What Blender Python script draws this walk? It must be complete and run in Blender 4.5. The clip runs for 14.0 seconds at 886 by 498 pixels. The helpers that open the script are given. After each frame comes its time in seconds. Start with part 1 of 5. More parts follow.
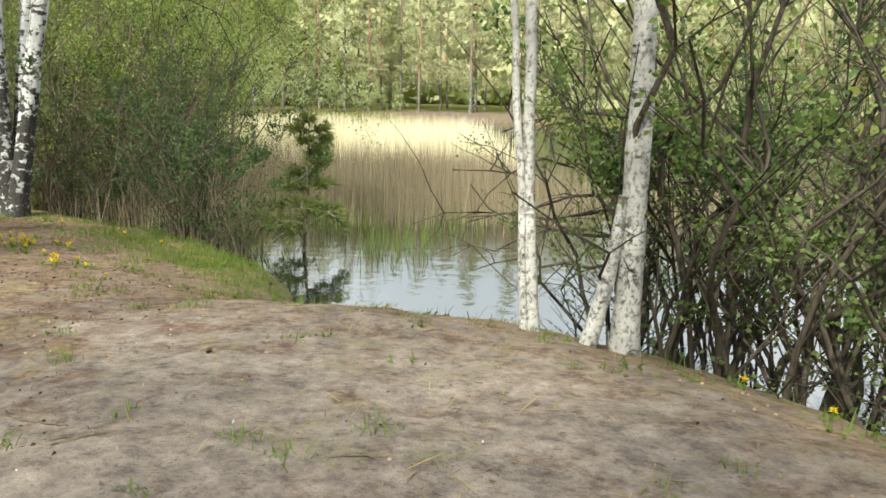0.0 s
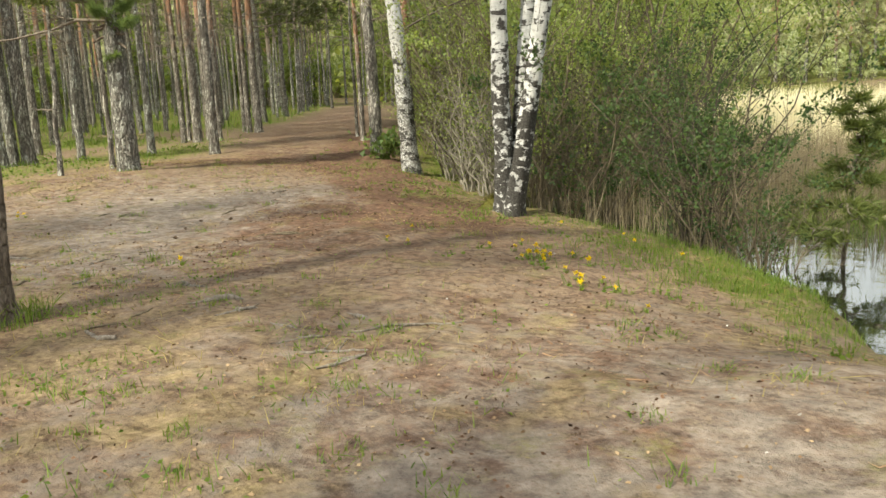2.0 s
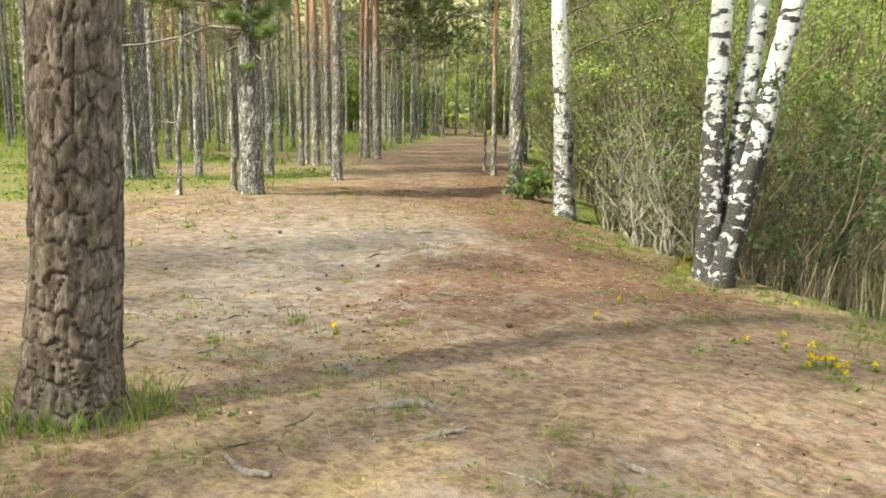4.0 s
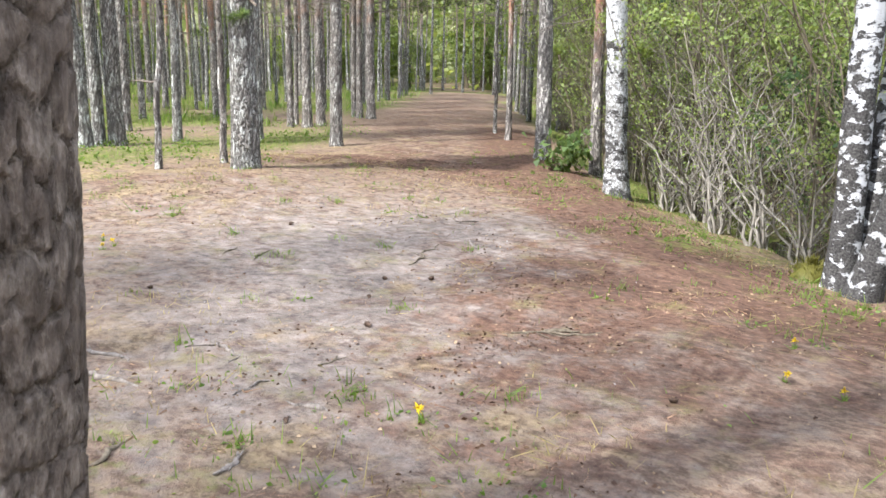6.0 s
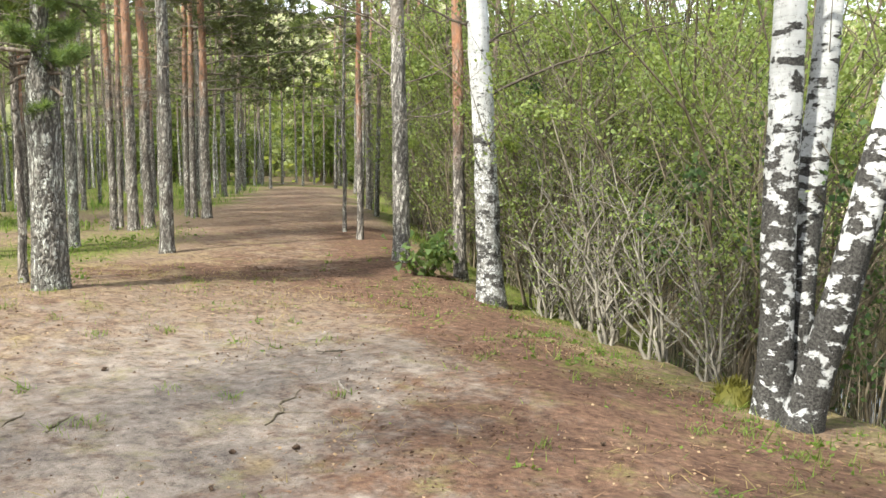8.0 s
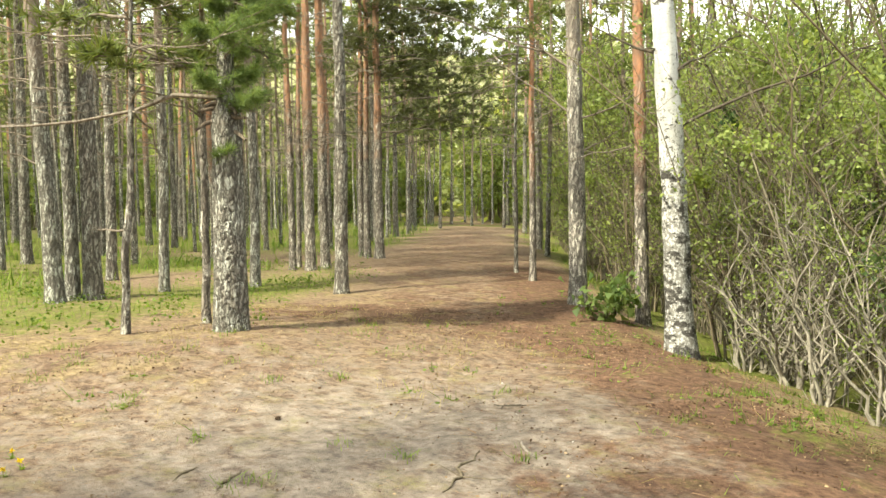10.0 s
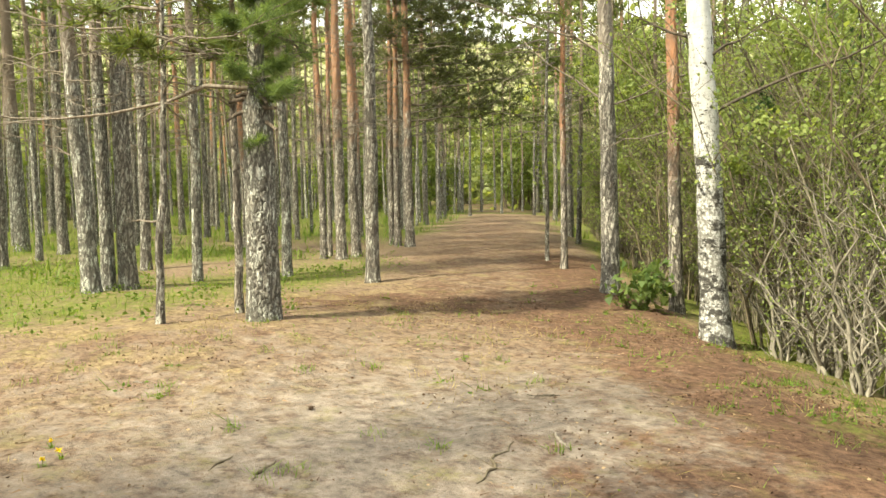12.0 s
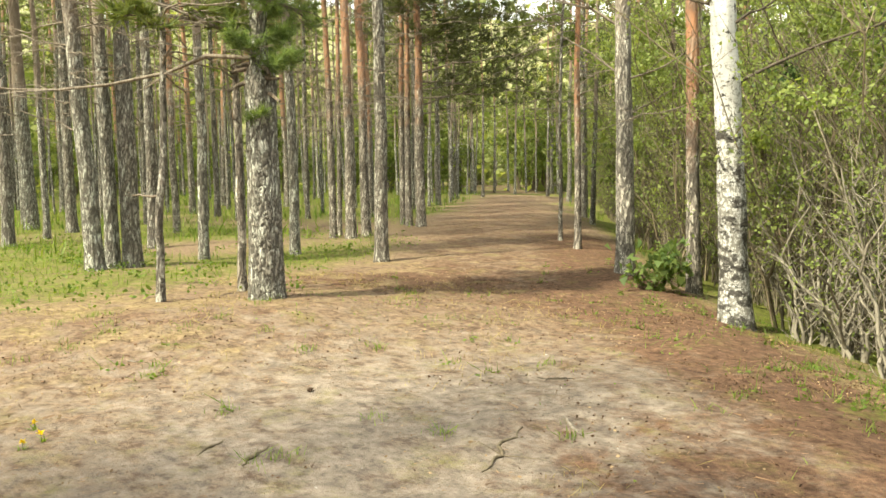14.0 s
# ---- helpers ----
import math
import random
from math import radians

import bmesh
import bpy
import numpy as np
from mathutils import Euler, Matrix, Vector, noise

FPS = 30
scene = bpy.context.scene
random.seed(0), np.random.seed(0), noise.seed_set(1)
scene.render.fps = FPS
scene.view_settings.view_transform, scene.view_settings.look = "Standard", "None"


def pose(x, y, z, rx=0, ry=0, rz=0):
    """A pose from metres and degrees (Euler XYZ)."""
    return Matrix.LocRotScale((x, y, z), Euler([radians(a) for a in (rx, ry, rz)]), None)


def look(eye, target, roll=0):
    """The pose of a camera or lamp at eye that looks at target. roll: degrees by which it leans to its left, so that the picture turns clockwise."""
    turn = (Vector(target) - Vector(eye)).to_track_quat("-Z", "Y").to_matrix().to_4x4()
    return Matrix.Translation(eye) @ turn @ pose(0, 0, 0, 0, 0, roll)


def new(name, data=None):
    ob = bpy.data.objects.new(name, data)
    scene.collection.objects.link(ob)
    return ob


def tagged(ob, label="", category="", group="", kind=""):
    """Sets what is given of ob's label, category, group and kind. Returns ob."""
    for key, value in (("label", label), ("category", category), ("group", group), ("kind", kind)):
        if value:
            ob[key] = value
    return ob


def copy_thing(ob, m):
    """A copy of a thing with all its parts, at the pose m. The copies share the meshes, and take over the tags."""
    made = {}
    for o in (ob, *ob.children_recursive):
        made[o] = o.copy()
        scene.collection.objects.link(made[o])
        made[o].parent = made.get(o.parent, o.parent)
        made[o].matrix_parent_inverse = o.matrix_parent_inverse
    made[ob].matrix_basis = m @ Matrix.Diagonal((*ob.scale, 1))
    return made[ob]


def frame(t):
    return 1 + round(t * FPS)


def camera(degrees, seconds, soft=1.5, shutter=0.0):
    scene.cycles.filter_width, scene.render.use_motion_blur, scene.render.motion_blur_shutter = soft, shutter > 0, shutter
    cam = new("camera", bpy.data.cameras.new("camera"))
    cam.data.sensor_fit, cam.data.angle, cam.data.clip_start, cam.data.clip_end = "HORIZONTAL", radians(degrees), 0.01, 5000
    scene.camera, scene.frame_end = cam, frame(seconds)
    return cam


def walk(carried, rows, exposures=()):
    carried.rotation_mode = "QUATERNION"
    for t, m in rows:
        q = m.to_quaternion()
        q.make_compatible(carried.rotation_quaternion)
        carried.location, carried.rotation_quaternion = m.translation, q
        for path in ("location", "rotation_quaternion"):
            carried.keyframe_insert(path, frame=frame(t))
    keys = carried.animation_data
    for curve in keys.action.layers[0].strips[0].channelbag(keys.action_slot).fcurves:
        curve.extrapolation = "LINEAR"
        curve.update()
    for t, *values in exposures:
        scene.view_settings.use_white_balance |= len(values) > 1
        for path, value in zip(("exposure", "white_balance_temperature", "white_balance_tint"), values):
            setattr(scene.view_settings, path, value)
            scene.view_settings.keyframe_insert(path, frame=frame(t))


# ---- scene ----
cam = camera(55.9, 14.0, 1.5, 0.22)
PATH = [
    (0, (0.093, 0.828, 1.412), (-0.007, 2.792, 1.051), 1.4),
    (0.2, (-0.027, 0.933, 1.409), (-0.137, 2.892, 1.024), 0.9),
    (0.5, (-0.177, 1.156, 1.428), (-0.588, 3.072, 1.03), -1.1),
    (1, (-0.579, 1.505, 1.422), (-1.175, 3.392, 1.133), -0.5),
    (1.5, (-0.873, 1.827, 1.414), (-1.586, 3.647, 0.991), -1.6),
    (2, (-1.215, 2.07, 1.445), (-2.267, 3.724, 1.047), -2.6),
    (2.5, (-1.622, 2.354, 1.462), (-2.598, 4.035, 0.991), -1.3),
    (3, (-2.05, 2.683, 1.452), (-3.056, 4.365, 1.056), -1.1),
    (3.5, (-2.584, 2.916, 1.433), (-3.783, 4.487, 1.131), 1.8),
    (4, (-3.024, 3.072, 1.407), (-4.253, 4.617, 1.089), 0.7),
    (4.2, (-3.172, 3.232, 1.444), (-4.492, 4.689, 1.075), -0.1),
    (6.3, (-5.044, 4.35, 1.463), (-6.188, 5.937, 1.048), 0.4),
    (6.5, (-5.191, 4.492, 1.451), (-6.341, 6.093, 1.112), -0.0),
    (7, (-5.469, 4.683, 1.509), (-6.61, 6.31, 1.277), -0.4),
    (7.5, (-5.644, 4.901, 1.542), (-6.567, 6.662, 1.321), -0.1),
    (8, (-5.722, 5.185, 1.524), (-6.593, 6.974, 1.316), 0.3),
    (8.5, (-5.922, 5.33, 1.511), (-6.989, 7.011, 1.32), -0.9),
    (8.7, (-5.96, 5.36, 1.515), (-7.141, 6.97, 1.403), -1.6),
    (10.8, (-6.127, 5.627, 1.524), (-7.338, 7.214, 1.408), -0.3),
    (11, (-6.128, 5.603, 1.526), (-7.333, 7.195, 1.407), -0.3),
    (11.5, (-6.123, 5.593, 1.536), (-7.361, 7.158, 1.41), -0.9),
    (12, (-6.131, 5.588, 1.532), (-7.398, 7.129, 1.389), -0.9),
    (12.5, (-6.137, 5.6, 1.531), (-7.408, 7.138, 1.389), -0.8),
    (13, (-6.142, 5.618, 1.527), (-7.419, 7.15, 1.384), -1.0),
    (13.5, (-6.172, 5.642, 1.523), (-7.452, 7.172, 1.382), -0.9),
    (14, (-6.292, 5.854, 1.46), (-7.581, 7.371, 1.274), -0.7),
]
EXPOSURES = [
    (0, 0.66, 6450, 2), (1.0, 0.65, 6800, 4), (2.2, 0.75, 7000, 2), (3.0, 0.85, 6400, 3), (3.5, 1.14, 6500, 2), (4.0, 1.24, 6800, 1), (6.3, 1.36, 5500, 14),
    (7.0, 1.36, 5350, 11), (7.5, 1.18, 5700, 9), (8.0, 1.12, 6200, 6), (8.7, 1.34, 6700, 2), (11.0, 1.23, 7500, -1), (14.0, 1.25, 7600, -1)]
walk(cam, [(t, look(eye, target, roll)) for t, eye, target, roll in PATH], EXPOSURES)

# ---- world and sun ----
SUN_FROM = Vector((-0.30, -0.95, 1.02)).normalized()  # the way to the sun: behind and to the left
world = bpy.data.worlds.new("sky")
scene.world = world
world.use_nodes = True
wn = world.node_tree
sky = wn.nodes.new("ShaderNodeTexSky")
sky.sky_type, sky.sun_disc = "NISHITA", False
sky.sun_elevation = math.asin(SUN_FROM.z)
sky.sun_rotation = math.atan2(SUN_FROM.x, SUN_FROM.y)
sky.air_density, sky.dust_density, sky.ozone_density = 1.0, 3.0, 1.0
cloud = wn.nodes.new("ShaderNodeTexNoise")
cloud.inputs["Scale"].default_value, cloud.inputs["Detail"].default_value, cloud.inputs["Roughness"].default_value = 2.6, 6.0, 0.6
veil = wn.nodes.new("ShaderNodeMapRange")
veil.inputs[1].default_value, veil.inputs[2].default_value = 0.40, 0.62
veil.inputs[3].default_value, veil.inputs[4].default_value = 0.65, 1.0
where = wn.nodes.new("ShaderNodeTexCoord")
whiten = wn.nodes.new("ShaderNodeMix")
whiten.data_type = "RGBA"
whiten.inputs[7].default_value = (10.0, 10.1, 10.4, 1)  # thin bright cloud
wn.links.new(where.outputs["Generated"], cloud.inputs["Vector"])
wn.links.new(cloud.outputs[0], veil.inputs[0])
wn.links.new(veil.outputs[0], whiten.inputs[0])
wn.links.new(sky.outputs[0], whiten.inputs[6])
wn.links.new(whiten.outputs[2], wn.nodes["Background"].inputs[0])
wn.nodes["Background"].inputs[1].default_value = 0.105
sun = bpy.data.lights.new("sun", "SUN")
sun.energy, sun.angle, sun.color = 4.8, radians(3.0), (1.0, 0.92, 0.78)
sun_lamp = new("sun", sun)
sun_lamp.matrix_world = look(SUN_FROM * 60, (0, 0, 0))


# ---- materials ----
def material(name, rough=0.9, spec=0.2):
    m = bpy.data.materials.new(name)
    m.use_nodes = True
    p = m.node_tree.nodes["Principled BSDF"]
    p.inputs["Roughness"].default_value = rough
    p.inputs["Specular IOR Level"].default_value = spec
    return m, m.node_tree, p


def node(nt, kind, **kw):
    n = nt.nodes.new(kind)
    for k, v in kw.items():
        n.inputs[k].default_value = v
    return n


def coords(nt, scale=(1, 1, 1)):
    c, m = nt.nodes.new("ShaderNodeTexCoord"), nt.nodes.new("ShaderNodeMapping")
    m.inputs["Scale"].default_value = scale
    nt.links.new(c.outputs["Object"], m.inputs["Vector"])
    return m.outputs[0]


def noise_tex(nt, vec, scale, detail=4.0, rough=0.6):
    n = node(nt, "ShaderNodeTexNoise", Scale=scale, Detail=detail, Roughness=rough)
    nt.links.new(vec, n.inputs["Vector"])
    return n.outputs[0]


def ramp(nt, fac, stops):
    r = nt.nodes.new("ShaderNodeValToRGB")
    e = r.color_ramp.elements
    while len(e) < len(stops):
        e.new(0.5)
    for el, (pos, col) in zip(e, stops):
        el.position = pos
        el.color = (*col, 1) if len(col) == 3 else col
    nt.links.new(fac, r.inputs[0])
    return r.outputs[0]


def grey(v):
    return (v, v, v)


def mix(nt, fac, a, b, kind="MIX"):
    m = nt.nodes.new("ShaderNodeMix")
    m.data_type, m.blend_type = "RGBA", kind
    for sock, val in ((m.inputs[0], fac), (m.inputs[6], a), (m.inputs[7], b)):
        if isinstance(val, (int, float)):
            sock.default_value = val
        elif isinstance(val, tuple):
            sock.default_value = (*val, 1)
        else:
            nt.links.new(val, sock)
    return m.outputs[2]


def bump(nt, p, height, strength, dist):
    b = node(nt, "ShaderNodeBump", Strength=strength, Distance=dist)
    nt.links.new(height, b.inputs["Height"])
    nt.links.new(b.outputs[0], p.inputs["Normal"])


def sep_z(nt):
    c, s = nt.nodes.new("ShaderNodeTexCoord"), nt.nodes.new("ShaderNodeSeparateXYZ")
    nt.links.new(c.outputs["Object"], s.inputs[0])
    return s.outputs[2]


def math_node(nt, op, a, b=0.0, c=0.0):
    m = nt.nodes.new("ShaderNodeMath")
    m.operation = op
    for sock, val in zip(m.inputs, (a, b, c)):
        if isinstance(val, (int, float)):
            sock.default_value = val
        else:
            nt.links.new(val, sock)
    return m.outputs[0]


def pine_bark(name, low, high, start, lichen=0.3, carved=False, crust=None):
    """Furrowed plates low on the trunk, thin flaking orange bark from the height start."""
    m, nt, p = material(name, 0.92, 0.1)
    v = coords(nt, (1, 1, 0.20))
    plates = node(nt, "ShaderNodeTexVoronoi", Scale=21.0)
    plates.feature = "DISTANCE_TO_EDGE"
    warp = mix(nt, 0.22, v, noise_tex(nt, coords(nt, (1, 1, 0.5)), 7, 4))
    nt.links.new(warp, plates.inputs["Vector"])
    fine = noise_tex(nt, coords(nt, (1, 1, 0.3)), 48, 6, 0.72)
    broad = noise_tex(nt, coords(nt), 2.2, 3)
    patchy = noise_tex(nt, coords(nt, (1, 1, 0.55)), 9, 6, 0.7)
    groove = ramp(nt, plates.outputs["Distance"], [(0.0, grey(0.0)), (0.10, grey(0.35)), (0.26, grey(1.0))])
    if carved:  # the plates are in the mesh, so only their colour varies
        groove = ramp(nt, noise_tex(nt, coords(nt, (1, 1, 0.35)), 16, 5, 0.65), [(0.36, grey(0.25)), (0.60, grey(1.0))])
    dark = tuple(c * 0.3 for c in low)
    base = mix(nt, groove, dark, low)
    pale = tuple(min(1, c * 2.0 + 0.08) for c in low)
    pale = crust or pale
    spots = math_node(nt, "MULTIPLY", ramp(nt, patchy, [(0.46, grey(0.0)), (0.57, grey(1.0))]), ramp(nt, fine, [(0.40, grey(0.15)), (0.56, grey(1.0))]))
    base = mix(nt, math_node(nt, "MULTIPLY", math_node(nt, "MULTIPLY", spots, lichen), groove), base, (pale[0] * 0.96, pale[1], pale[2] * 0.98))
    base = mix(nt, 0.7, base, ramp(nt, fine, [(0.32, grey(0.3)), (0.62, grey(1.0))]), "MULTIPLY")
    upper = mix(nt, fine, tuple(c * 0.45 for c in high), tuple(min(1, c * 1.35) for c in high))
    upper = mix(nt, ramp(nt, patchy, [(0.44, grey(0.0)), (0.62, grey(0.75))]), upper, (0.24, 0.19, 0.16))
    hgt = math_node(nt, "ADD", sep_z(nt), math_node(nt, "MULTIPLY", math_node(nt, "SUBTRACT", broad, 0.5), 3.0))
    fac = nt.nodes.new("ShaderNodeMapRange")
    fac.inputs[1].default_value, fac.inputs[2].default_value = start - 0.5, start + 0.9
    nt.links.new(hgt, fac.inputs[0])
    nt.links.new(mix(nt, fac.outputs[0], base, upper), p.inputs["Base Color"])
    bump(nt, p, math_node(nt, "ADD", groove, math_node(nt, "MULTIPLY", fine, 0.8)), 0.9, 0.02)
    return m


def birch_bark(name, foot, rings, white=(0.72, 0.70, 0.66), speckle=0.0, bold=False):
    """White bark with dark rings and dashes. foot: how black and cracked it is near the ground; rings: threshold of the black rings; speckle: grey lichen."""
    m, nt, p = material(name, 0.75, 0.25)
    dash = noise_tex(nt, coords(nt, (3.5, 3.5, 30)), 1.6, 3, 0.55)
    plates = noise_tex(nt, coords(nt, (8.5, 8.5, 11) if bold else (6.5, 6.5, 10)), 1.0, 5 if bold else 7, 0.6 if bold else 0.7)
    bands = noise_tex(nt, coords(nt, (4.0, 4.0, 12) if bold else (4.2, 4.2, 8.5)), 1.0, 4, 0.6)
    cloudy = noise_tex(nt, coords(nt, (3, 3, 2)), 1.0, 5, 0.65)
    lichen = noise_tex(nt, coords(nt, (1, 1, 0.7)), 36, 5, 0.75)
    fine = noise_tex(nt, coords(nt), 60, 5, 0.7)
    col = mix(nt, ramp(nt, cloudy, [(0.38, grey(0.0)), (0.62, grey(1.0))]), white, tuple(c * 0.6 for c in white))
    col = mix(nt, ramp(nt, dash, [(0.52, grey(0.0)), (0.66, grey(0.55))]), col, tuple(c * 0.5 for c in white))
    low = nt.nodes.new("ShaderNodeMapRange")
    low.inputs[1].default_value, low.inputs[2].default_value = 3.1, 1.1
    low.inputs[3].default_value, low.inputs[4].default_value = 0.0, 1.0
    nt.links.new(sep_z(nt), low.inputs[0])
    speck = ramp(nt, math_node(nt, "ADD", lichen, math_node(nt, "MULTIPLY", low.outputs[0], speckle)), [(0.57, grey(0.0)), (0.63, grey(0.85))])
    col = mix(nt, speck, col, (0.13, 0.125, 0.11))
    cracks = ramp(nt, math_node(nt, "ADD", plates, math_node(nt, "MULTIPLY", low.outputs[0], foot)), [(0.64, grey(0.0)), (0.69, grey(1.0))])
    scars = ramp(nt, bands, [(rings, grey(0.0)), (rings + 0.025, grey(1.0))])
    rough = math_node(nt, "MAXIMUM", cracks, scars)
    black = mix(nt, ramp(nt, fine, [(0.40, grey(0.0)), (0.68, grey(1.0))]), (0.018, 0.017, 0.016), (0.11, 0.105, 0.10))
    nt.links.new(mix(nt, rough, col, black), p.inputs["Base Color"])
    h = math_node(nt, "ADD", math_node(nt, "MULTIPLY", rough, 0.7), math_node(nt, "MULTIPLY", fine, 0.6))
    bump(nt, p, h, 0.8, 0.012)
    return m


def leaf_material(name, a, b, through_light=0.45, rough=0.55):
    """Thin leaves: colour between a and b leaf by leaf, light shining through."""
    m, nt, p = material(name, rough, 0.25)
    g = nt.nodes.new("ShaderNodeNewGeometry")
    o = nt.nodes.new("ShaderNodeObjectInfo")
    c1 = mix(nt, g.outputs["Random Per Island"], a, b)
    c2 = mix(nt, math_node(nt, "MULTIPLY", o.outputs["Random"], 0.35), c1, tuple(0.6 * (x + y) / 2 for x, y in zip(a, b)))
    nt.links.new(c2, p.inputs["Base Color"])
    tr = nt.nodes.new("ShaderNodeBsdfTranslucent")
    nt.links.new(mix(nt, 1.0, c2, (1.25, 1.2, 0.55), "MULTIPLY"), tr.inputs["Color"])
    ms = nt.nodes.new("ShaderNodeMixShader")
    ms.inputs[0].default_value = through_light
    nt.links.new(p.outputs[0], ms.inputs[1])
    nt.links.new(tr.outputs[0], ms.inputs[2])
    nt.links.new(ms.outputs[0], nt.nodes["Material Output"].inputs[0])
    return m


def plain_wood(name, a, b, scale=30.0, stretch=0.15):
    m, nt, p = material(name, 0.9, 0.15)
    n = noise_tex(nt, coords(nt, (1, 1, stretch)), scale, 5, 0.65)
    nt.links.new(mix(nt, ramp(nt, n, [(0.3, grey(0.0)), (0.7, grey(1.0))]), a, b), p.inputs["Base Color"])
    bump(nt, p, n, 0.6, 0.006)
    return m


def ground_material():
    """Trodden grey sand, brown needle litter, dry straw, moss and soil: zones come from the mesh, grain from noise."""
    m, nt, p = material("forest_ground", 0.95, 0.08)
    at = nt.nodes.new("ShaderNodeAttribute")
    at.attribute_name = "zone"
    s = nt.nodes.new("ShaderNodeSeparateColor")
    nt.links.new(at.outputs["Color"], s.inputs[0])
    v = coords(nt)
    n1 = noise_tex(nt, v, 1.6, 5, 0.62)
    n2 = noise_tex(nt, v, 7.0, 6, 0.68)
    n3 = noise_tex(nt, v, 38.0, 5, 0.7)
    n4 = noise_tex(nt, v, 130.0, 3, 0.6)
    streaks = noise_tex(nt, coords(nt, (1, 1.25, 1)), 13.0, 7, 0.74)
    spread = ramp(nt, streaks, [(0.34, grey(0.0)), (0.64, grey(1.0))])
    sand = mix(nt, ramp(nt, n2, [(0.33, grey(0.0)), (0.66, grey(1.0))]), (0.145, 0.12, 0.106), (0.335, 0.285, 0.243))
    soil = mix(nt, spread, (0.10, 0.068, 0.051), (0.275, 0.20, 0.142))
    soil = mix(nt, ramp(nt, n4, [(0.50, grey(0.0)), (0.7, grey(0.4))]), soil, (0.40, 0.32, 0.23))
    red = mix(nt, spread, (0.064, 0.037, 0.027), (0.205, 0.125, 0.086))
    straw = mix(nt, spread, (0.125, 0.087, 0.05), (0.34, 0.262, 0.16))
    moss = mix(nt, ramp(nt, n3, [(0.3, grey(0.0)), (0.7, grey(1.0))]), (0.065, 0.085, 0.02), (0.20, 0.22, 0.055))

    def grade(sock, other, width=0.2, gain=1.6):
        t = math_node(nt, "ADD", sock, math_node(nt, "MULTIPLY", math_node(nt, "SUBTRACT", other, 0.5), gain))
        return ramp(nt, t, [(0.5 - width, grey(0.0)), (0.5 + width, grey(1.0))])

    mid = noise_tex(nt, coords(nt, (1, 1.3, 1)), 3.6, 7, 0.72)
    streaks2 = noise_tex(nt, coords(nt, (1.1, 1, 1)), 2.9, 8, 0.74)
    col = mix(nt, grade(s.outputs[0], mid, 0.30, 2.2), soil, sand)
    col = mix(nt, grade(at.outputs["Alpha"], streaks2, 0.30, 2.8), col, red)
    col = mix(nt, grade(s.outputs[1], n1, 0.18, 2.6), col, straw)
    col = mix(nt, grade(s.outputs[2], n2), col, moss)
    patch = ramp(nt, mid, [(0.38, grey(0.6)), (0.50, grey(0.0))])
    scuff = ramp(nt, streaks, [(0.44, grey(1.0)), (0.56, grey(0.1))])
    col = mix(nt, math_node(nt, "MULTIPLY", patch, scuff), col, (0.095, 0.062, 0.05))
    specks = ramp(nt, n3, [(0.34, grey(0.6)), (0.43, grey(0.0))])
    col = mix(nt, specks, col, (0.10, 0.072, 0.055))
    olive = ramp(nt, noise_tex(nt, coords(nt), 2.6, 5, 0.7), [(0.54, grey(0.0)), (0.68, grey(0.7))])
    col = mix(nt, math_node(nt, "MULTIPLY", olive, ramp(nt, n3, [(0.4, grey(0.2)), (0.6, grey(1.0))])), col, (0.20, 0.185, 0.07))
    grit = noise_tex(nt, coords(nt), 8.0, 8, 0.8)
    col = mix(nt, 1.0, col, ramp(nt, grit, [(0.36, grey(0.5)), (0.47, grey(0.88)), (0.64, grey(1.04))]), "MULTIPLY")
    nt.links.new(col, p.inputs["Base Color"])
    h = math_node(nt, "ADD", math_node(nt, "MULTIPLY", n3, 0.6), math_node(nt, "ADD", math_node(nt, "MULTIPLY", n2, 0.8), math_node(nt, "MULTIPLY", n4, 0.25)))
    bump(nt, p, h, 0.75, 0.035)
    return m


def water_material():
    m, nt, p = material("lake_water", 0.04, 0.9)
    p.inputs["Base Color"].default_value = (0.012, 0.016, 0.010, 1)
    p.inputs["IOR"].default_value = 3.0
    n = noise_tex(nt, coords(nt, (1, 1, 1)), 3.5, 3, 0.5)
    bump(nt, p, n, 0.09, 0.05)
    return m


PINE_RED = pine_bark("red_pine_bark", (0.36, 0.32, 0.285), (0.41, 0.23, 0.15), 3.0, 0.9, False, (0.74, 0.70, 0.65))
PINE_GREY = pine_bark("grey_pine_bark", (0.30, 0.272, 0.245), (0.38, 0.23, 0.16), 6.5, 0.8, False, (0.66, 0.65, 0.61))
PINE_LICHEN = pine_bark("lichened_pine_bark", (0.33, 0.31, 0.28), (0.25, 0.20, 0.165), 3.4, 1.0, False, (0.74, 0.74, 0.70))
PINE_PALE = pine_bark("pale_scaly_pine_bark", (0.42, 0.39, 0.36), (0.30, 0.265, 0.235), 3.6, 0.9)
PINE_NEAR = pine_bark("brown_pine_bark", (0.20, 0.16, 0.13), (0.30, 0.16, 0.09), 6.5, 0.45, True)
PINE_MIXED = pine_bark("orange_topped_pine_bark", (0.30, 0.27, 0.245), (0.42, 0.215, 0.13), 2.3, 0.8)
BIRCH_DARK = birch_bark("black_footed_birch_bark", 0.225, 0.575, (0.66, 0.67, 0.68), 0.0, True)
BIRCH_WHITE = birch_bark("white_birch_bark", 0.06, 0.64, (0.60, 0.595, 0.575), 0.06)
BIRCH_GREY = birch_bark("greyish_birch_bark", 0.14, 0.60, (0.62, 0.63, 0.64), 0.13)
DEAD_WOOD = plain_wood("dead_grey_wood", (0.07, 0.055, 0.045), (0.30, 0.26, 0.22))
